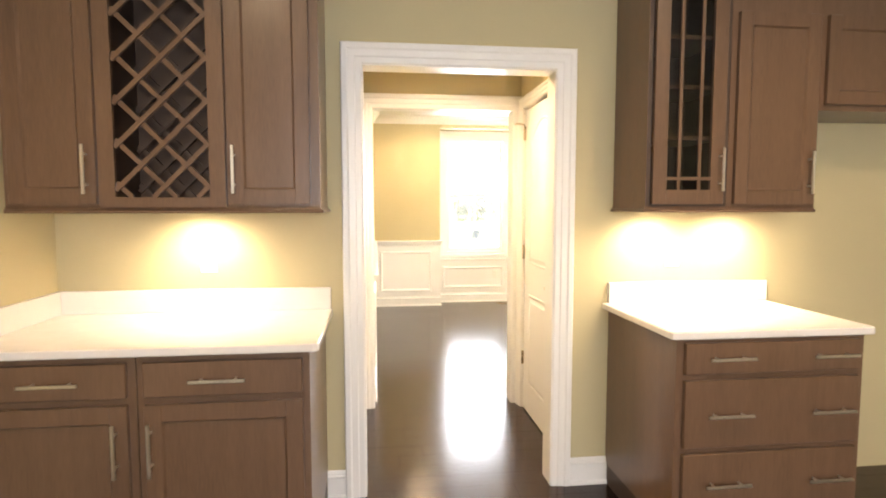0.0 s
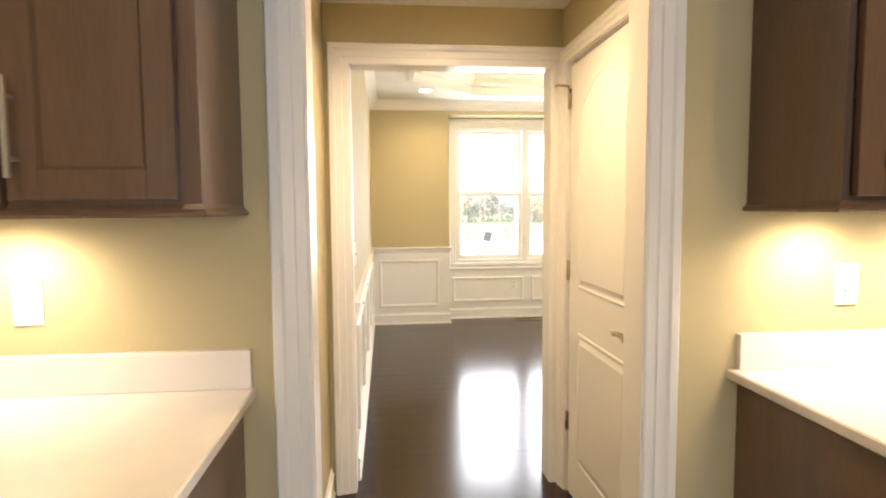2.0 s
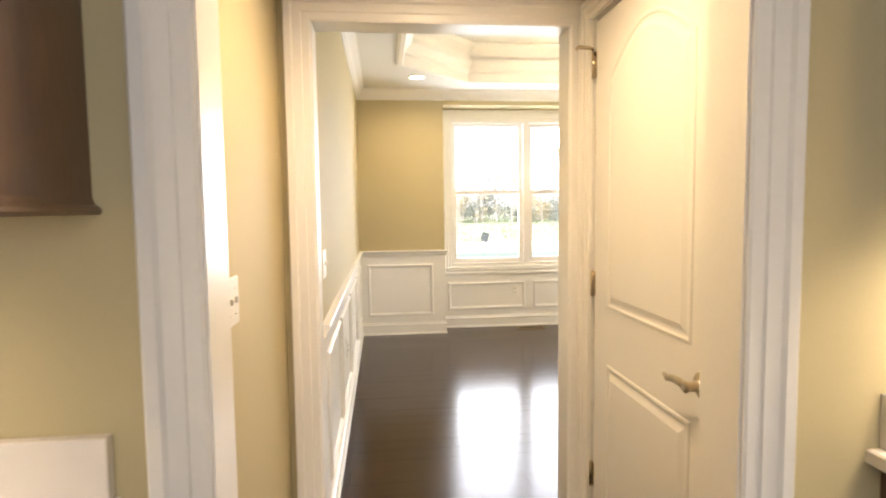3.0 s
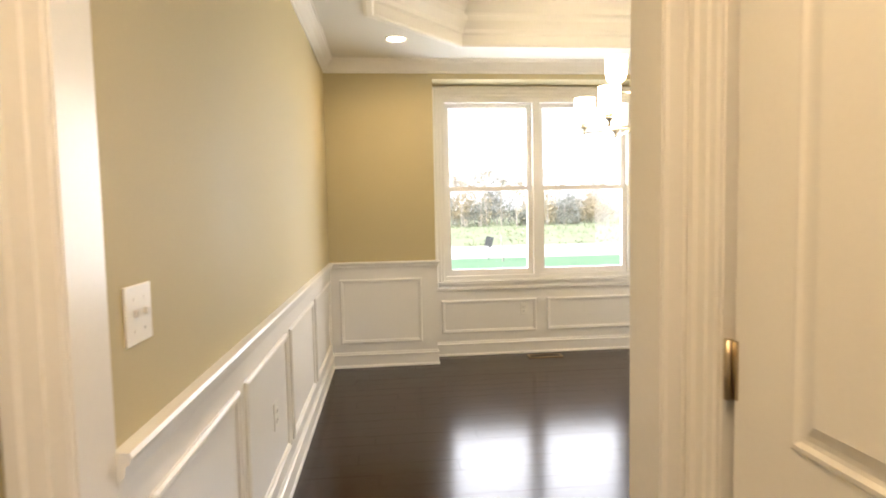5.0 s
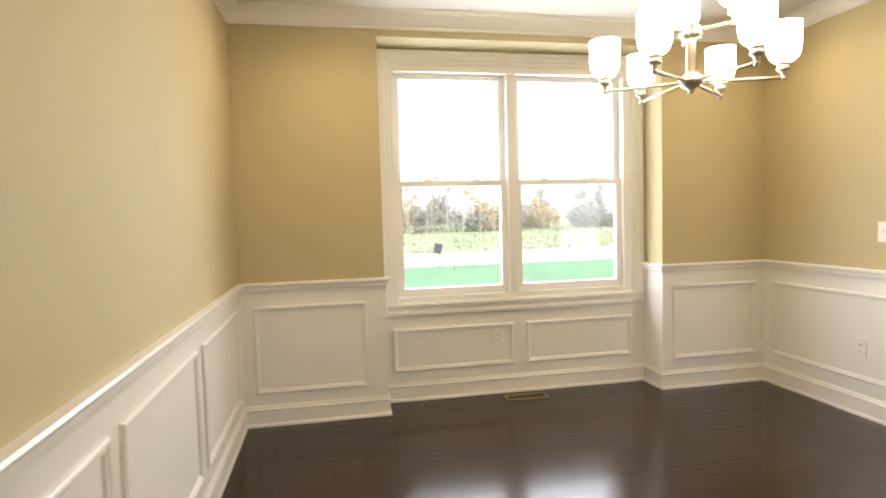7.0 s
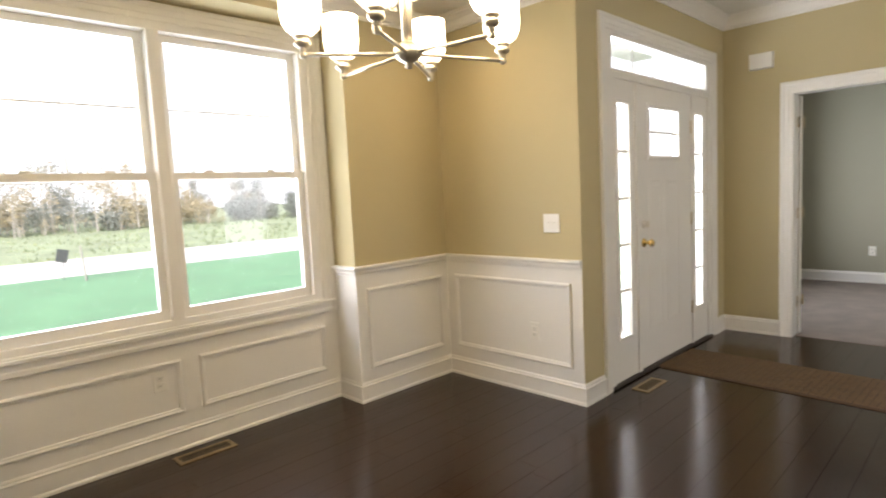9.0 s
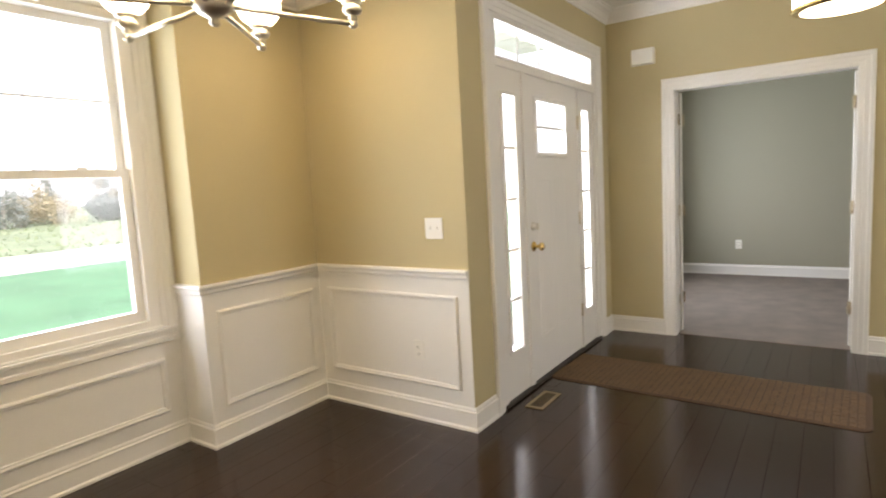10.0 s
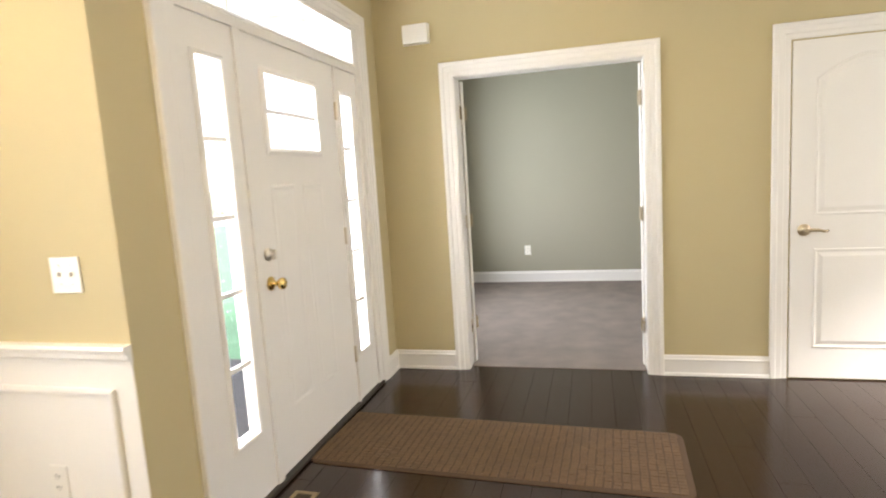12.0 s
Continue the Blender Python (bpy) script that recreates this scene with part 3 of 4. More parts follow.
# ---- small wall things ----
def plate(name, place_m, w, h, label, category, toggles=0, sockets=0):
    """A cover plate in the xz plane at the origin, its face towards -y."""
    o = thing(name, label, category)
    part("cover", bevelled(boxes((-w / 2, -0.006, -h / 2, w / 2, 0, h / 2)), 0.002), PLASTIC, o)
    for k in range(toggles):
        u = (k - (toggles - 1) / 2) * 0.046
        part("toggle", bevelled(boxes((u - 0.0045, -0.015, -0.004, u + 0.0045, -0.005, 0.010)), 0.0015), PLASTIC, o)
        for zs in (0.031, -0.031):
            part("screw", boxes((u - 0.003, -0.0075, zs - 0.003, u + 0.003, -0.006, zs + 0.003)), PLASTIC, o)
    for z in (0.020, -0.020)[:sockets]:
        s = part("socket", bevelled(boxes((-0.017, -0.009, z - 0.014, 0.017, -0.005, z + 0.014)), 0.002), PLASTIC, o)
        part("slot", boxes((-0.009, -0.0096, z - 0.005, -0.006, -0.0088, z + 0.006), (0.006, -0.0096, z - 0.004, 0.009, -0.0088, z + 0.005), (-0.002, -0.0096, z - 0.011, 0.002, -0.0088, z - 0.008)), DARK, s)
    o.matrix_world = place_m
    return o


plate("light_switch", pose(LEFT, 4.925, 1.140, 0, 0, 90), 0.116, 0.116, "white double toggle switch on the tan wall", "light switch", 2)
plate("light_switch", pose(RIGHT, 7.662, 1.138, 0, 0, -90), 0.118, 0.118, "white double toggle switch above the chair rail", "light switch", 2)
plate("light_switch", pose(0.01, 3.93, 1.150, 0, 0, 90), 0.116, 0.116, "white switch plate in the passage", "light switch", 2)
plate("wall_outlet", pose(LEFT + 0.004, 6.17, 0.48, 0, 0, 90), 0.072, 0.116, "white wall outlet on the wainscot", "outlet", 0, 2)
plate("wall_outlet", pose(1.866, BACK - 0.004, 0.415, 0, 0, 0), 0.07, 0.112, "white wall outlet under the window", "outlet", 0, 2)
plate("wall_outlet", pose(RIGHT - 0.004, 7.815, 0.425, 0, 0, -90), 0.072, 0.116, "white wall outlet inside a wainscot panel", "outlet", 0, 2)
plate("wall_outlet", pose(9.45, 6.82, 0.40, 0, 0, -90), 0.072, 0.116, "white wall outlet on the office wall", "outlet", 0, 2)
plate("wall_outlet", pose(-0.60, KY, 1.150, 0, 0, 0), 0.072, 0.118, "white wall outlet over the counter", "outlet", 0, 2)
plate("wall_outlet", pose(1.605, KY, 1.150, 0, 0, 0), 0.072, 0.118, "white wall outlet over the counter", "outlet", 0, 2)

chime = thing("door_chime", "white plastic door chime box high on the wall", "door chime", (EAST, 7.142, 2.328))
part("cover", bevelled(boxes((-0.045, -0.088, -0.062, 0, 0.088, 0.062)), 0.006, 2), PLASTIC, chime)
part("base", boxes((-0.006, -0.092, -0.065, 0, 0.092, 0.065)), PLASTIC, chime)


def floor_vent(x0, y0, x1, y1, label):
    v = thing("floor_vent", label, "floor vent", ((x0 + x1) / 2, (y0 + y1) / 2, 0.0))
    a, b = (x1 - x0) / 2, (y1 - y0) / 2
    part("frame", boxes((-a, -b, 0, a, -b + 0.02, 0.006), (-a, b - 0.02, 0, a, b, 0.006), (-a, -b + 0.02, 0, -a + 0.02, b - 0.02, 0.006), (a - 0.02, -b + 0.02, 0, a, b - 0.02, 0.006)), BRONZE, v)
    part("well", boxes((-a + 0.02, -b + 0.02, 0.0005, a - 0.02, b - 0.02, 0.0015)), DARK, v)
    k = -a + 0.03
    while k < a - 0.03:
        part("slat", boxes((k, -b + 0.02, 0.001, k + 0.006, b - 0.02, 0.005)), SLAT, v)
        k += 0.0155
    return v


floor_vent(1.865, 8.66, 2.175, 8.775, "bronze floor vent under the window")
floor_vent(4.305, 7.25, 4.59, 7.365, "bronze floor vent beside the front door")


def door_mat():
    o = thing("door_mat", "brown ribbed woven door mat with rounded corners", "mat", (5.11, 6.532, 0.0), -2.3)
    hx, hy, r = 0.305, 0.9, 0.06
    pts = []
    for cx, cy, a0 in ((hx - r, hy - r, 0), (-hx + r, hy - r, 90), (-hx + r, -hy + r, 180), (hx - r, -hy + r, 270)):
        pts += [(cx + r * math.cos(radians(a0 + k * 15)), cy + r * math.sin(radians(a0 + k * 15))) for k in range(7)]
    part("backing", sweep(pts, [(0.0, 0.001), (0.0, 0.004), (0.006, 0.006)], on_plan, closed=True, fill=True), MATBACK, o)
    bm = bmesh.new()
    y = -hy + 0.03
    while y < hy - 0.03:
        x = -hx + 0.028
        while x < hx - 0.03:
            j = random.uniform(-0.003, 0.003)
            box(bm, x, y + j, 0.005, x + 0.0225, y + 0.031 + j, 0.0085 + random.uniform(0, 0.0025))
            x += 0.026
        y += 0.0385
    ribs = part("woven_ribs", bm, MATSTUFF, o)
    tagged(ribs, kind="stuff")


door_mat()


# ---- chandelier ----
def chandelier(x, y, zhub):
    c = thing("chandelier", "brushed nickel two tier chandelier with lit frosted glass shades", "chandelier", (x, y, zhub))
    part("stem", lathe([(0.011, 0.0), (0.011, 0.9), (0.011, 1.10)], 14), NICKEL, c, smooth=True)
    part("canopy", lathe([(0.012, 1.08), (0.03, 1.10), (0.06, 1.13), (0.065, 1.165)], 24), NICKEL, c, smooth=True)
    for k in range(6):
        dx, dy = 0.0125 * math.cos(radians(60 * k)), 0.0125 * math.sin(radians(60 * k))
        part("column_rod", tube([(dx, dy, 0.02), (dx, dy, 0.42)], 0.0062, 8), NICKEL, c, smooth=True)
    part("column_cap", lathe([(0.012, 0.415), (0.024, 0.42), (0.026, 0.43), (0.014, 0.445)], 18), NICKEL, c, smooth=True)
    part("hub", lathe([(0.006, -0.045), (0.012, -0.040), (0.010, -0.030), (0.034, -0.018), (0.046, 0.0), (0.046, 0.018), (0.034, 0.024), (0.024, 0.034)], 24), NICKEL, c, "turned nickel hub with finial", True)
    part("upper_hub", lathe([(0.020, 0.165), (0.036, 0.172), (0.044, 0.185), (0.044, 0.205), (0.034, 0.215), (0.018, 0.225)], 24), NICKEL, c, "turned nickel hub", True)

    def light(angle, radius, z, drop):
        dx, dy = math.cos(radians(angle)), math.sin(radians(angle))
        end = (dx * radius, dy * radius)
        a = part("arm", tube([(dx * 0.03, dy * 0.03, z), (*end, z + drop)], 0.0062), NICKEL, c, smooth=True)
        part("ball", moved(lathe([(0.004, -0.012), (0.011, -0.006), (0.011, 0.004), (0.005, 0.012)], 12), pose(*end, z + drop)), NICKEL, a, smooth=True)
        part("cup", moved(lathe([(0.006, 0.006), (0.012, 0.012), (0.009, 0.020), (0.019, 0.024), (0.025, 0.032), (0.022, 0.041), (0.017, 0.046), (0.026, 0.050), (0.026, 0.057)], 16), pose(*end, z + drop)), NICKEL, a, "turned nickel cup", True)
        part("shade", moved(lathe([(0.022, 0.057), (0.036, 0.063), (0.049, 0.076), (0.057, 0.095), (0.060, 0.118), (0.060, 0.198), (0.062, 0.203), (0.057, 0.203), (0.055, 0.118), (0.036, 0.078)], 20), pose(*end, z + drop)), SHADE, c, "lit frosted white glass shade", True)
    for k in range(6):
        light(34 + 60 * k, 0.327, 0.0, -0.012)
    for k in range(3):
        light(64 + 120 * k, 0.161, 0.195, 0.0)
    return c


chandelier(2.12, 6.98, 1.80)


def recessed(x, y, z, label="lit round recessed downlight with white trim", power=14):
    r = thing("recessed_light", label, "ceiling light", (x, y, z))
    part("trim_ring", lathe([(0.085, -0.001), (0.085, -0.006), (0.075, -0.009), (0.064, -0.004), (0.062, 0.0)], 24), TRIM, r, smooth=True)
    part("lens", lathe([(0.062, -0.0045), (0.062, -0.002)], 24), DOWN, r, "glowing lens")
    lamp("downlight", "SPOT", power * LAMP, WARM, look((x, y, z - 0.03), (x, y, 0)), radius=0.07, cone=160)
    return r


recessed(0.72, 8.01, DINING_Z)
recessed(3.36, 8.03, DINING_Z)
recessed(0.575, 4.02, PASS_Z, power=36)
recessed(-0.5, 1.9, KITCHEN_Z, power=17)
recessed(1.7, 1.9, KITCHEN_Z, power=26)


def foyer_lamp(x, y):
    f = thing("pendant_light", "lit white drum pendant with thin brass rims", "pendant light", (x, y, FOYER_Z))
    part("canopy", lathe([(0.065, 0.0), (0.065, -0.012), (0.03, -0.03), (0.01, -0.035)], 24), NICKEL, f, smooth=True)
    part("stem", lathe([(0.008, -0.03), (0.008, -0.460)], 12), NICKEL, f)
    part("drum_shade", lathe([(0.205, -0.410), (0.215, -0.415), (0.215, -0.555), (0.19, -0.575), (0.10, -0.588), (0.02, -0.590)], 32), DRUM, f, "lit frosted white drum", True)
    part("rim", lathe([(0.214, -0.555), (0.222, -0.558), (0.222, -0.570), (0.205, -0.576)], 32), BRASS, f, "thin brass rim", True)
    part("upper_rim", lathe([(0.204, -0.405), (0.221, -0.408), (0.221, -0.420), (0.214, -0.422)], 32), BRASS, f, "thin brass rim", True)


foyer_lamp(5.03, 5.82)


# ---- kitchen ----
def shaker(parent, name, x0, z0, x1, z1, y, rail=0.058, label=""):
    d = part(name, bevelled(boxes((x0, y, z0, x0 + rail, y + 0.02, z1)), 0.0015), CABINET, parent, label)
    part("stile", bevelled(boxes((x1 - rail, y, z0, x1, y + 0.02, z1)), 0.0015), CABINET, d)
    part("top_rail", boxes((x0 + rail, y + 0.0005, z1 - rail, x1 - rail, y + 0.02, z1)), CABINET, d)
    part("bottom_rail", boxes((x0 + rail, y + 0.0005, z0, x1 - rail, y + 0.02, z0 + rail)), CABINET, d)
    return d


def shaker_door(parent, x0, z0, x1, z1, y, rail=0.058):
    d = shaker(parent, "door", x0, z0, x1, z1, y, rail)
    part("inset_panel", sweep(rect(x0 + rail, z0 + rail, x1 - rail, z1 - rail), [(0.0, 0.0), (0.007, -0.008)], face_s(y), closed=True, fill=True), CABINET, d)
    return d


def slab(parent, name, x0, z0, x1, z1, y):
    return part(name, bevelled(boxes((x0, y, z0, x1, y + 0.02, z1)), 0.003), CABINET, parent)


def bar_pull(parent, x, z, length, y, upright=False):
    h = length / 2
    a, b = (0.0055, h) if upright else (h, 0.0055)
    p = part("handle", moved(bevelled(boxes((-a, -0.005, -b, a, 0.004, b)), 0.0015), pose(x, y - 0.030, z)), NICKEL, parent, "brushed nickel bar handle")
    for s in (-0.62, 0.62):
        e = (x, y, z + s * h) if upright else (x + s * h, y, z)
        part("handle_post", tube([e, (e[0], y - 0.030, e[2])], 0.0045, 8), NICKEL, p, smooth=True)


def carcass(parent, x0, z0, x1, z1, y0, y1, hollow=False):
    if not hollow:
        part("body", boxes((x0, y0, z0, x1, y1, z1)), CABINET, parent)
    else:
        t = 0.018
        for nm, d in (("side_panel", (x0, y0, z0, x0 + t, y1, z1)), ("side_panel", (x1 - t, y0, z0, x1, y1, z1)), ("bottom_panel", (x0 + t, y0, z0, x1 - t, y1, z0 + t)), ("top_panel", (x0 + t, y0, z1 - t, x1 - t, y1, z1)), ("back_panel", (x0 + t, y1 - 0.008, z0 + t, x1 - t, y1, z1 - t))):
            # inner boards take the brown with shade in its colour
            part(nm, boxes(d), CABINET_SHADED, parent)


UF, UD, UB, UT = 3.162, 3.142, 1.385, 2.42
LIGHT_RAIL = [(0.0, 1.362), (0.010, 1.362), (0.014, 1.368), (0.010, 1.374), (0.004, 1.378), (0.0, 1.388)]
left_upper = thing("upper_cabinet", "brown stained wall cabinet with shaker door", "wall cabinet", group="kitchen wall cabinets")
carcass(left_upper, -1.238, UB, -0.896, UT, UF, KY)
d = shaker_door(left_upper, -1.215, UB + 0.012, -0.905, UT - 0.01, UD)
bar_pull(d, -0.937, 1.527, 0.185, UD, True)

rack = thing("wine_rack_cabinet", "brown stained wall cabinet with open diamond lattice wine rack", "wine rack", group="kitchen wall cabinets")
carcass(rack, -0.894, UB, -0.432, UT, UF, KY, True)
RX0, RX1, RZ0, RZ1 = -0.838, -0.492, UB + 0.038, UT - 0.04
part("face_frame", boxes((-0.894, UF - 0.018, UB, RX0, UF, UT), (RX1, UF - 0.018, UB, -0.432, UF, UT), (RX0, UF - 0.018, UB, RX1, UF, RZ0), (RX0, UF - 0.018, RZ1, RX1, UF, UT)), CABINET, rack, "brown face frame")
# The rear lattice is coloured darker for the shade inside the rack.
for depth, mat, nm in ((UF - 0.012, CABINET, "lattice_slat"), (KY - 0.12, CABINET_SHADED, "rear_lattice_slat")):
    for sign in (1, -1):
        c = (2.288 if sign > 0 else 0.967) - 0.163 * 26
        while c < 4.0:
            # the line z = sign * x + c, cut to the rack's opening
            ends = []
            xa = max(RX0, min((RZ0 - c) / sign, (RZ1 - c) / sign))
            xb = min(RX1, max((RZ0 - c) / sign, (RZ1 - c) / sign))
            if xb - xa > 0.02:
                mid = ((xa + xb) / 2, sign * (xa + xb) / 2 + c)
                half = (xb - xa) * math.sqrt(2) / 2
                off = 0.0 if sign > 0 else 0.008
                bm = boxes((-half, off, -0.009, half, off + 0.012, 0.009))
                part(nm, moved(bm, pose(mid[0], depth, mid[1], 0, -45 * sign, 0)), mat, rack)
            c += 0.163

left_upper2 = thing("upper_cabinet", "brown stained wall cabinet with shaker door beside the wine rack", "wall cabinet", group="kitchen wall cabinets")
carcass(left_upper2, -0.430, UB, -0.072, UT, UF, KY)
d = shaker_door(left_upper2, -0.420, UB + 0.012, -0.110, UT - 0.01, UD)
bar_pull(d, -0.398, 1.530, 0.185, UD, True)
tagged(link("light_rail", sweep([(-1.238, UF), (-0.072, UF), (-0.072, KY)], [(-o, h) for o, h in LIGHT_RAIL], on_plan), CABINET), "brown light rail moulding under the wall cabinets", "moulding")

glazed = thing("glass_cabinet", "brown stained wall cabinet with mullioned glass door and shelves", "wall cabinet", group="kitchen wall cabinets")
carcass(glazed, 1.296, UB, 1.664, UT, UF, KY, True)
part("end_panel", boxes((1.294, UF, UB, 1.296, KY, UT)), CABINET, glazed)
for z in (1.675, 1.89, 2.10):
    part("shelf", boxes((1.315, UF + 0.02, z, 1.645, KY - 0.01, z + 0.018)), CABINET, glazed)
d = shaker(glazed, "glass_door", 1.318, UB + 0.012, 1.640, UT - 0.01, UD, 0.062)
part("pane", boxes((1.376, UD + 0.012, UB + 0.07, 1.582, UD + 0.015, UT - 0.07)), CABGLASS, d)
part("mullion", boxes((1.428, UD + 0.002, UB + 0.07, 1.442, UD + 0.011, UT - 0.07)), CABINET, d)
part("mullion", boxes((1.520, UD + 0.002, UB + 0.07, 1.534, UD + 0.011, UT - 0.07)), CABINET, d)
part("mullion", boxes((1.376, UD + 0.001, 1.500, 1.582, UD + 0.010, 1.514)), CABINET, d)
bar_pull(d, 1.618, 1.545, 0.185, UD, True)

right_upper = thing("upper_cabinet", "brown stained wall cabinet with shaker door beside the glass cabinet", "wall cabinet", group="kitchen wall cabinets")
carcass(right_upper, 1.666, UB, 2.085, UT, UF, KY)
d = shaker_door(right_upper, 1.692, UB + 0.012, 2.070, 2.215, UD)
bar_pull(d, 2.035, 1.535, 0.185, UD, True)
tagged(link("light_rail", sweep([(1.294, KY), (1.294, UF), (2.085, UF)], [(-o, h) for o, h in LIGHT_RAIL], on_plan), CABINET), "brown light rail moulding under the wall cabinets", "moulding")
bridge = thing("bridge_cabinet", "short brown stained wall cabinet over the refrigerator space", "wall cabinet", group="kitchen wall cabinets")
carcass(bridge, 2.087, 1.808, 3.0, UT, UF, KY)
shaker_door(bridge, 2.108, 1.834, 2.54, 2.215, UD)
shaker_door(bridge, 2.56, 1.834, 2.98, 2.215, UD)

for x in (-0.60, 1.47, 1.86):
    p = thing("puck_light", "lit round puck light under the wall cabinet", "cabinet light", (x, 3.33, UB))
    part("housing", lathe([(0.036, 0.0), (0.036, -0.012), (0.030, -0.014)], 20), NICKEL, p, smooth=True)
    part("lens", lathe([(0.029, -0.0145), (0.029, -0.016)], 20), PUCK, p)
    lamp("puck", "SPOT", 6.5 * LAMP, (1.0, 0.82, 0.57), look((x, 3.34, UB - 0.03), (x, 3.37, 0.9)), radius=0.03, cone=165)


def counter(name, x0, x1, y0, label):
    o = thing(name, label, "countertop")
    r = 0.02
    pts = [(x0, KY), (x0, y0 + r), (x0 + r * 0.3, y0 + r * 0.3), (x0 + r, y0), (x1 - r, y0), (x1 - r * 0.3, y0 + r * 0.3), (x1, y0 + r), (x1, KY)]
    part("slab", sweep(pts, [(0.004, 0.884), (0.0, 0.888), (0.0, 0.910), (0.004, 0.914)], on_plan, closed=True, fill=True), QUARTZ, o)
    return o


BF = 2.85
left_counter = counter("countertop", -1.24, -0.055, 2.815, "off white quartz counter with low backsplash")
part("backsplash", bevelled(boxes((-1.24, KY - 0.022, 0.914, -0.062, KY, 1.016)), 0.002), QUARTZ, left_counter)
part("side_splash", bevelled(boxes((-1.24, 2.82, 0.914, -1.218, KY - 0.0225, 1.016)), 0.002), QUARTZ, left_counter)
right_counter = counter("countertop", 1.25, 2.108, 2.825, "off white quartz counter with low backsplash")
part("backsplash", bevelled(boxes((1.275, KY - 0.022, 0.914, 2.108, KY, 1.016)), 0.002), QUARTZ, right_counter)

for x0, x1, hx in ((-1.235, -0.672, -0.735), (-0.668, -0.090, -0.622)):
    b = thing("base_cabinet", "brown stained base cabinet with one drawer and one door", "base cabinet", group="kitchen base cabinets")
    carcass(b, x0, 0.10, x1, 0.884, BF, KY)
    # toe kick in the darkened brown, for the shade under the cabinet
    part("toe_kick", boxes((x0 + 0.003, BF + 0.07, 0, x1 - 0.003, KY, 0.10)), CABINET_SHADED, b)
    a0, a1 = (x0 + 0.02, -0.698) if hx < -0.7 else (-0.645, x1 - 0.024)
    d = slab(b, "drawer_front", a0, 0.738, a1, 0.860, BF - 0.02)
    bar_pull(d, -0.93 if hx < -0.7 else -0.395, 0.797, 0.185, BF - 0.02)
    d = shaker_door(b, a0, 0.125, a1, 0.712, BF - 0.02)
    bar_pull(d, hx, 0.563, 0.185, BF - 0.02, True)
drawers = thing("drawer_base", "brown stained base cabinet with three wide drawers", "base cabinet", group="kitchen base cabinets")
carcass(drawers, 1.283, 0.10, 2.072, 0.884, BF, KY)
part("toe_kick", boxes((1.286, BF + 0.07, 0, 2.069, KY, 0.10)), CABINET_SHADED, drawers)
for z0, z1, hz in ((0.746, 0.868, 0.810), (0.456, 0.722, 0.588), (0.130, 0.432, 0.312)):
    d = slab(drawers, "drawer_front", 1.312, z0, 2.045, z1, BF - 0.02)
    bar_pull(d, 1.488, hz, 0.185, BF - 0.02)
    bar_pull(d, 1.92, hz, 0.185, BF - 0.02)


# ---- outdoors ----
GZ = -0.45
structure("ground", boxes((-600, 9.6, GZ - 0.3, 600, 1500, GZ - 0.05)), FIELD, "rough grassy field", "field")
structure("lawn", boxes((-60, 9.05, GZ - 0.2, 60, 24.6, GZ)), LAWN, "smooth green lawn before the house", "lawn")
structure("road", boxes((-200, 24.6, GZ - 0.2, 200, 32.0, GZ - 0.02)), ROADM, "pale concrete road", "road")


def field_bank():
    bm = bmesh.new()
    n, m = 60, 16
    rows = [[bm.verts.new((-90 + 180 * i / n, 32 + 46 * j / m, GZ - 0.03 + 0.45 * (j / m) ** 1.2 + 0.12 * noise.noise((i * 0.9, j * 0.9, 0)) * (j > 0))) for i in range(n + 1)] for j in range(m + 1)]
    for a, b in zip(rows, rows[1:]):
        for i in range(n):
            bm.faces.new((a[i], a[i + 1], b[i + 1], b[i]))
    return bm


structure("field_bank", field_bank(), FIELD, "uneven grassy field rising to the trees", "field")


def grass_tufts():
    vs, fs = [], []
    rng = random.Random(5)
    for _ in range(5000):
        y = 32.3 + 42 * rng.random() ** 1.3
        x = rng.uniform(-30, 45)
        j = (y - 32) / 46
        z = GZ - 0.1 + 0.45 * j ** 1.2
        h, w, a = rng.uniform(0.1, 0.3), rng.uniform(0.05, 0.2), rng.uniform(0, 3.1)
        k = len(vs)
        vs += [(x - w * math.cos(a), y - w * math.sin(a), z), (x + w * math.cos(a), y + w * math.sin(a), z), (x + rng.uniform(-0.2, 0.2), y, z + h)]
        fs.append((k, k + 1, k + 2))
    me = bpy.data.meshes.new("field_grass")
    me.from_pydata(vs, [], fs)
    me.materials.append(FIELD)
    return tagged(new("field_grass", me), "tufts of rough field grass", "grass", kind="stuff")


grass_tufts()


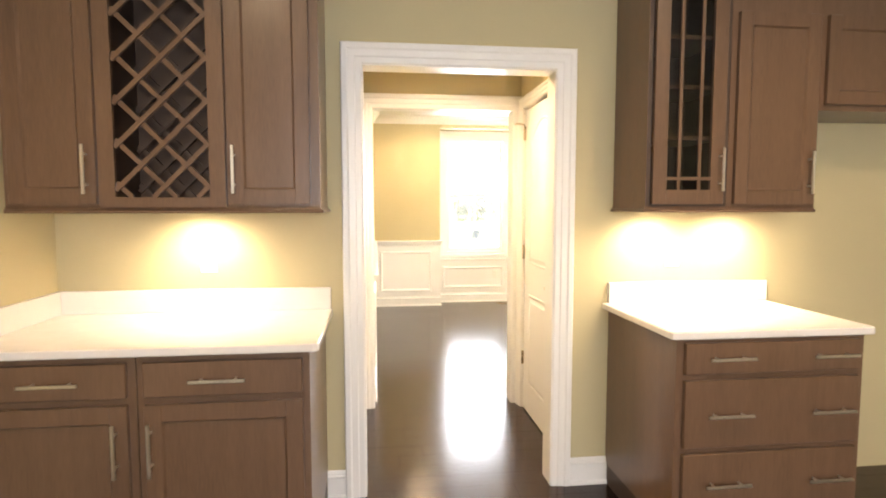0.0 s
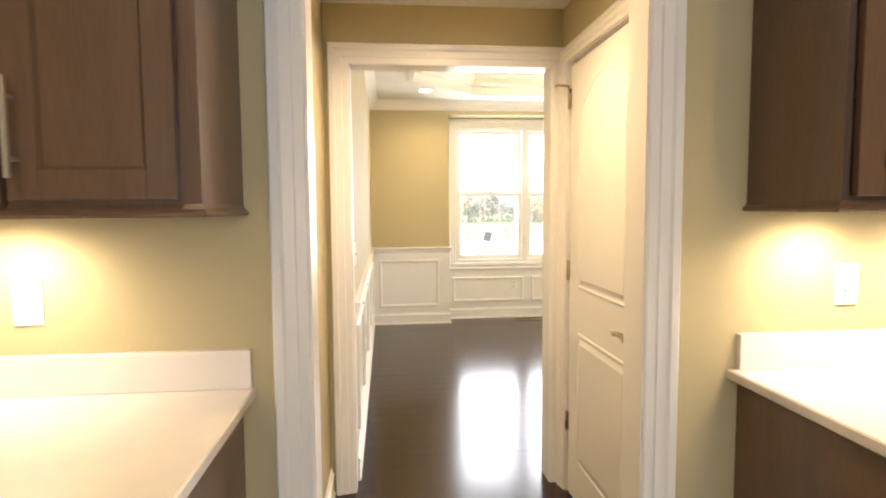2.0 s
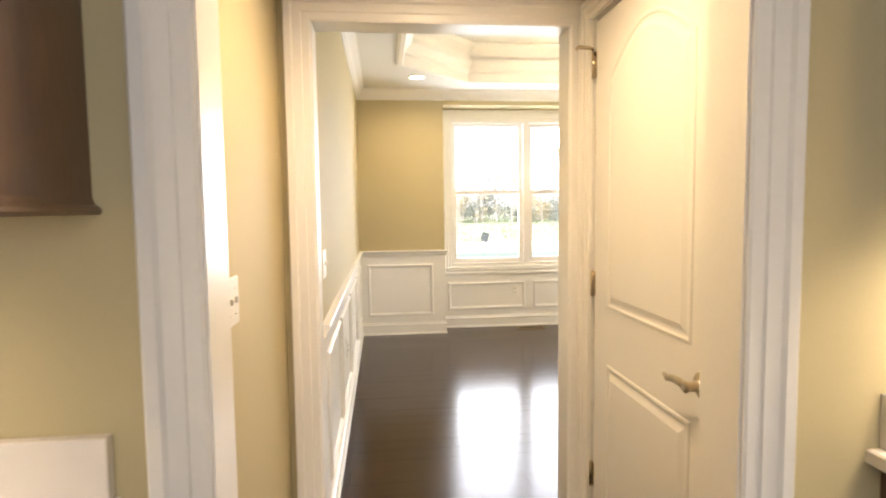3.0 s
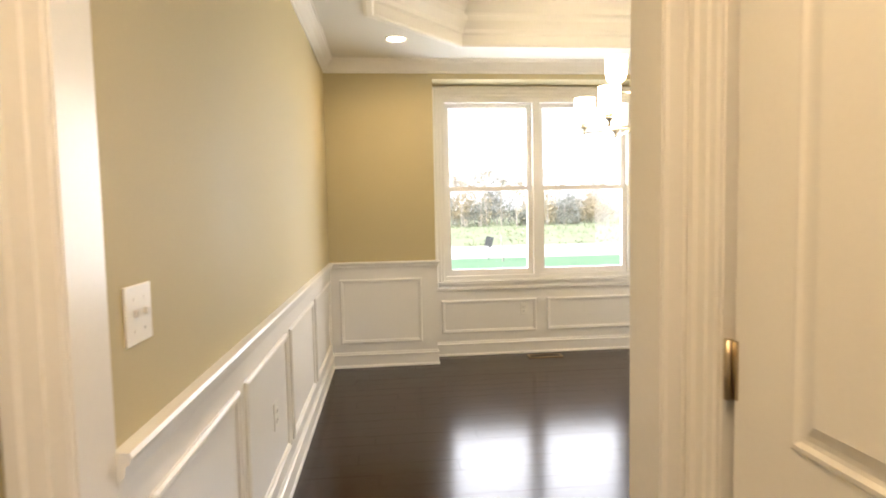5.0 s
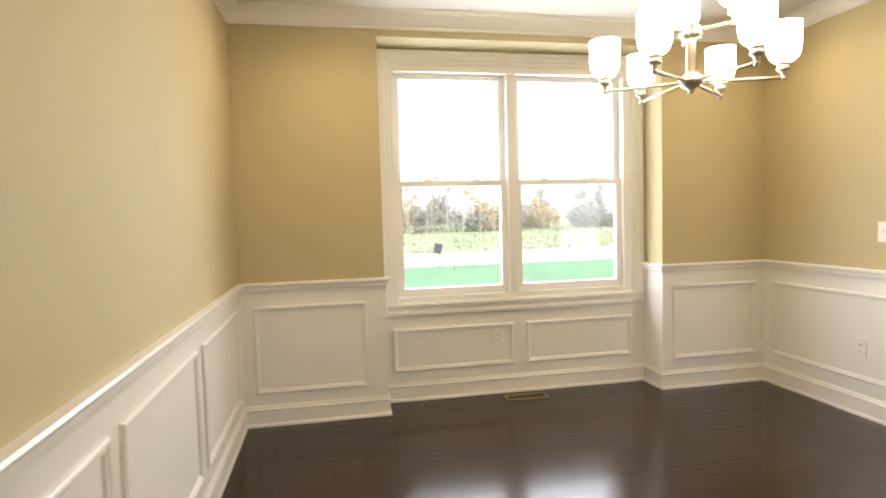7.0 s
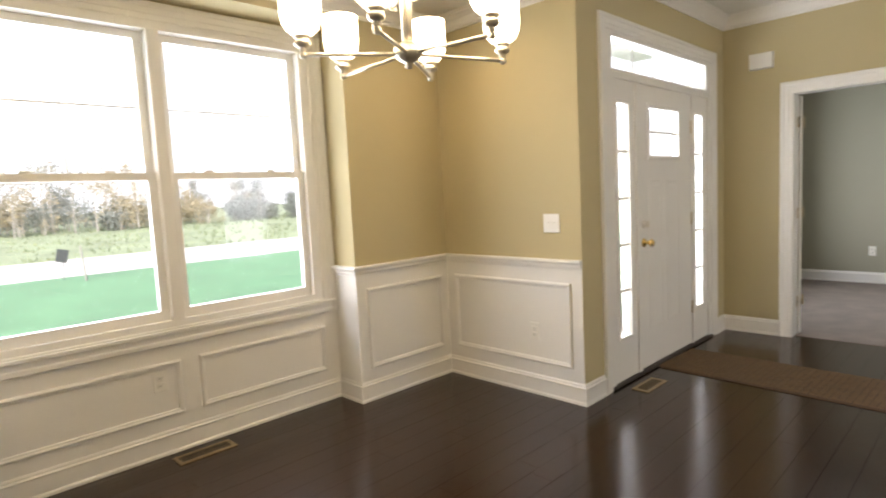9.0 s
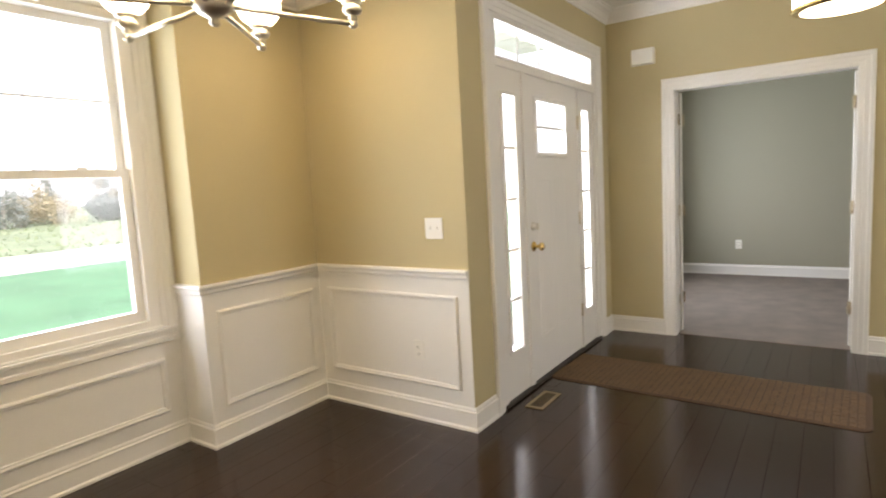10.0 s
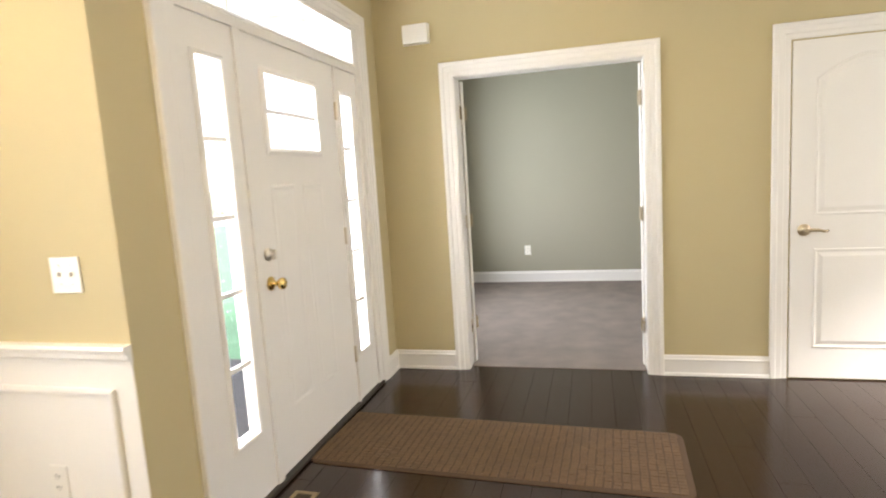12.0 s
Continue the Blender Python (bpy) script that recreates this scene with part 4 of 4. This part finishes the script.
def tree(x, y, height, spread, leafy, mat, seed, girth=0.09):
    rng = random.Random(seed)
    z = GZ - 0.1 + 0.45 * max(0, min(1, (y - 32) / 46)) ** 1.2
    t = thing("tree", "slender pale trunked tree with thin autumn foliage" if mat is LEAF_B else "slender tree with grey green foliage", "tree", (x, y, z), group="tree line")
    lean = rng.uniform(-0.25, 0.25)
    trunk = part("trunk", tube([(0, 0, -0.1), (lean * 0.4, 0, height * 0.5), (lean, 0, height)], [girth, girth * 0.7, 0.015], 6), BARK, t)
    tips = []
    for _ in range(14):
        s = rng.uniform(0.06, 0.97)
        a = rng.uniform(0, 6.28)
        r = spread * rng.uniform(0.4, 1.0)
        p0 = (lean * s, 0, height * s)
        p1 = (lean * s + r * math.cos(a), r * math.sin(a), height * s + rng.uniform(0.2, 0.9))
        part("limb", tube([p0, p1], [0.025, 0.006], 4), BARK, trunk)
        tips.append((p0, p1))
    vs, fs = [], []
    for _ in range(leafy):
        p0, p1 = rng.choice(tips)
        s = rng.uniform(0.3, 1.1)
        c = [p0[i] + (p1[i] - p0[i]) * s + rng.gauss(0, 0.28) for i in range(3)]
        w = rng.uniform(0.06, 0.15)
        k = len(vs)
        for _ in range(3):
            vs.append(tuple(c[i] + rng.uniform(-w, w) for i in range(3)))
        fs.append((k, k + 1, k + 2))
    me = bpy.data.meshes.new("crown")
    me.from_pydata(vs, [], fs)
    me.materials.append(mat)
    new("crown", me).parent = t


trees = random.Random(11)
for k in range(70):
    x = -24 + 66 * (k + trees.random()) / 70
    gap = 20.5 < x < 25.0
    tree(x, trees.uniform(60, 76), trees.uniform(2.2, 2.8) if gap else trees.uniform(4.0, 6.5), trees.uniform(0.9, 1.6), 400 if gap else trees.choice((700, 1100, 1500)), LEAF_B if trees.random() < 0.35 else LEAF_A, 100 + k)

for k in range(75):
    x = -24 + 66 * (k + trees.random()) / 75
    tree(x, trees.uniform(58, 66), trees.uniform(1.2, 3.0), trees.uniform(1.2, 1.9), 1500, LEAF_B if trees.random() < 0.3 else LEAF_A, 300 + k)

for k in range(9):
    tree(7.8 + 1.0 * k + trees.uniform(-0.6, 0.6), trees.uniform(55, 60), trees.uniform(4.0, 6.0), 0.7, 200, LEAF_B, 500 + k, 0.055)

sign = thing("yard_sign", "small dark tilted yard sign on a thin stake at the road", "sign", (4.26, 24.0, GZ))
part("stake", tube([(0, 0, -0.1), (0.05, 0, 0.75)], 0.015, 6), SIGNM, sign)
part("board", moved(bevelled(boxes((-0.14, -0.01, 0, 0.14, 0.01, 0.36)), 0.004), pose(-0.02, 0, 0.48, 0, 14, 0)), SIGNM, sign)
stake = thing("marker_stake", "thin pale marker stakes in the lawn edge", "stake", (4.58, 23.0, GZ))
part("stake", tube([(0, 0, -0.1), (-0.06, 0, 0.95)], 0.02, 6), BARK, stake)
part("brace", tube([(0.04, 0, -0.1), (-0.04, 0, 0.9)], 0.012, 6), SIGNM, stake)

# porch seen through the transom
porch = structure("porch_roof", boxes((3.9, FRONT + 0.16, 2.62, 6.6, 8.45, 2.72)), SIDING, "white boarded porch ceiling", "porch")
structure("porch_floor", boxes((3.9, FRONT + 0.16, -0.35, 6.6, 8.9, -0.12)), ROADM, "concrete porch slab", "porch")
for k in range(12):
    part("ceiling_board", boxes((4.03 + 0.21 * k, FRONT + 0.165, 2.606, 4.22 + 0.21 * k, 8.29, 2.619)), SIDING, porch)

# ---- floor planks ----
def floor_planks():
    base = structure("floor", boxes((-1.24, -2.6, -0.0135, EAST + 0.06, 8.86, -0.012)), SUBFLOOR, "glossy dark stained hardwood plank floor", "floor")
    rng = random.Random(3)
    W, G = 0.127, 0.0006
    spans = []
    y = 2.0
    while y < BACK:
        if y < KY + 0.05:
            x0, x1 = -1.24, 4.0
        elif y < OY0:
            x0, x1 = 0.01, 1.2
        elif y < FRONT + 0.05:
            x0, x1 = 0.1, EAST + 0.06
        elif y < FAR:
            x0, x1 = LEFT, RIGHT
        else:
            x0, x1 = A0, A1
        spans.append((y, x0, x1))
        if y < OY0 and y > 2.6:
            spans.append((y, 4.12, EAST + 0.06))
        y += W
    meshes = {}
    for y, x0, x1 in spans:
        x = x0 - rng.uniform(0, 0.9)
        while x < x1:
            n = rng.choice((0.6, 0.9, 1.2, 1.5, 1.8))
            a, b = max(x, x0), min(x + n, x1)
            if b - a > 0.03:
                key = round(b - a, 3)
                if key not in meshes:
                    bm = bmesh.new()
                    L = b - a - G
                    w = W - G
                    lo = [bm.verts.new((u, v, -0.012)) for u, v in ((0, 0), (L, 0), (L, w), (0, w))]
                    e = 0.0006
                    hi = [bm.verts.new((u, v, -0.001)) for u, v in ((0, 0), (L, 0), (L, w), (0, w))]
                    tp = [bm.verts.new((u, v, 0)) for u, v in ((e, e), (L - e, e), (L - e, w - e), (e, w - e))]
                    for p, q in ((lo, hi), (hi, tp)):
                        for k in range(4):
                            bm.faces.new((p[k], p[(k + 1) % 4], q[(k + 1) % 4], q[k]))
                    bm.faces.new(tp)
                    me = bpy.data.meshes.new("plank")
                    bm.to_mesh(me)
                    bm.free()
                    me.materials.append(PLANK)
                    meshes[key] = me
                ob = new("plank", meshes[key])
                ob.parent = base
                ob.location = (a, y, rng.uniform(-0.0006, 0.0))
                ob.rotation_euler = (rng.uniform(-0.0003, 0.0003), rng.uniform(-0.0001, 0.0001), 0)
            x += n
    structure("floor_kitchen_rear", boxes((-1.24, -2.6, -0.012, 4.0, 2.0, -0.0005)), PLANK, "glossy dark hardwood floor", "floor")


floor_planks()
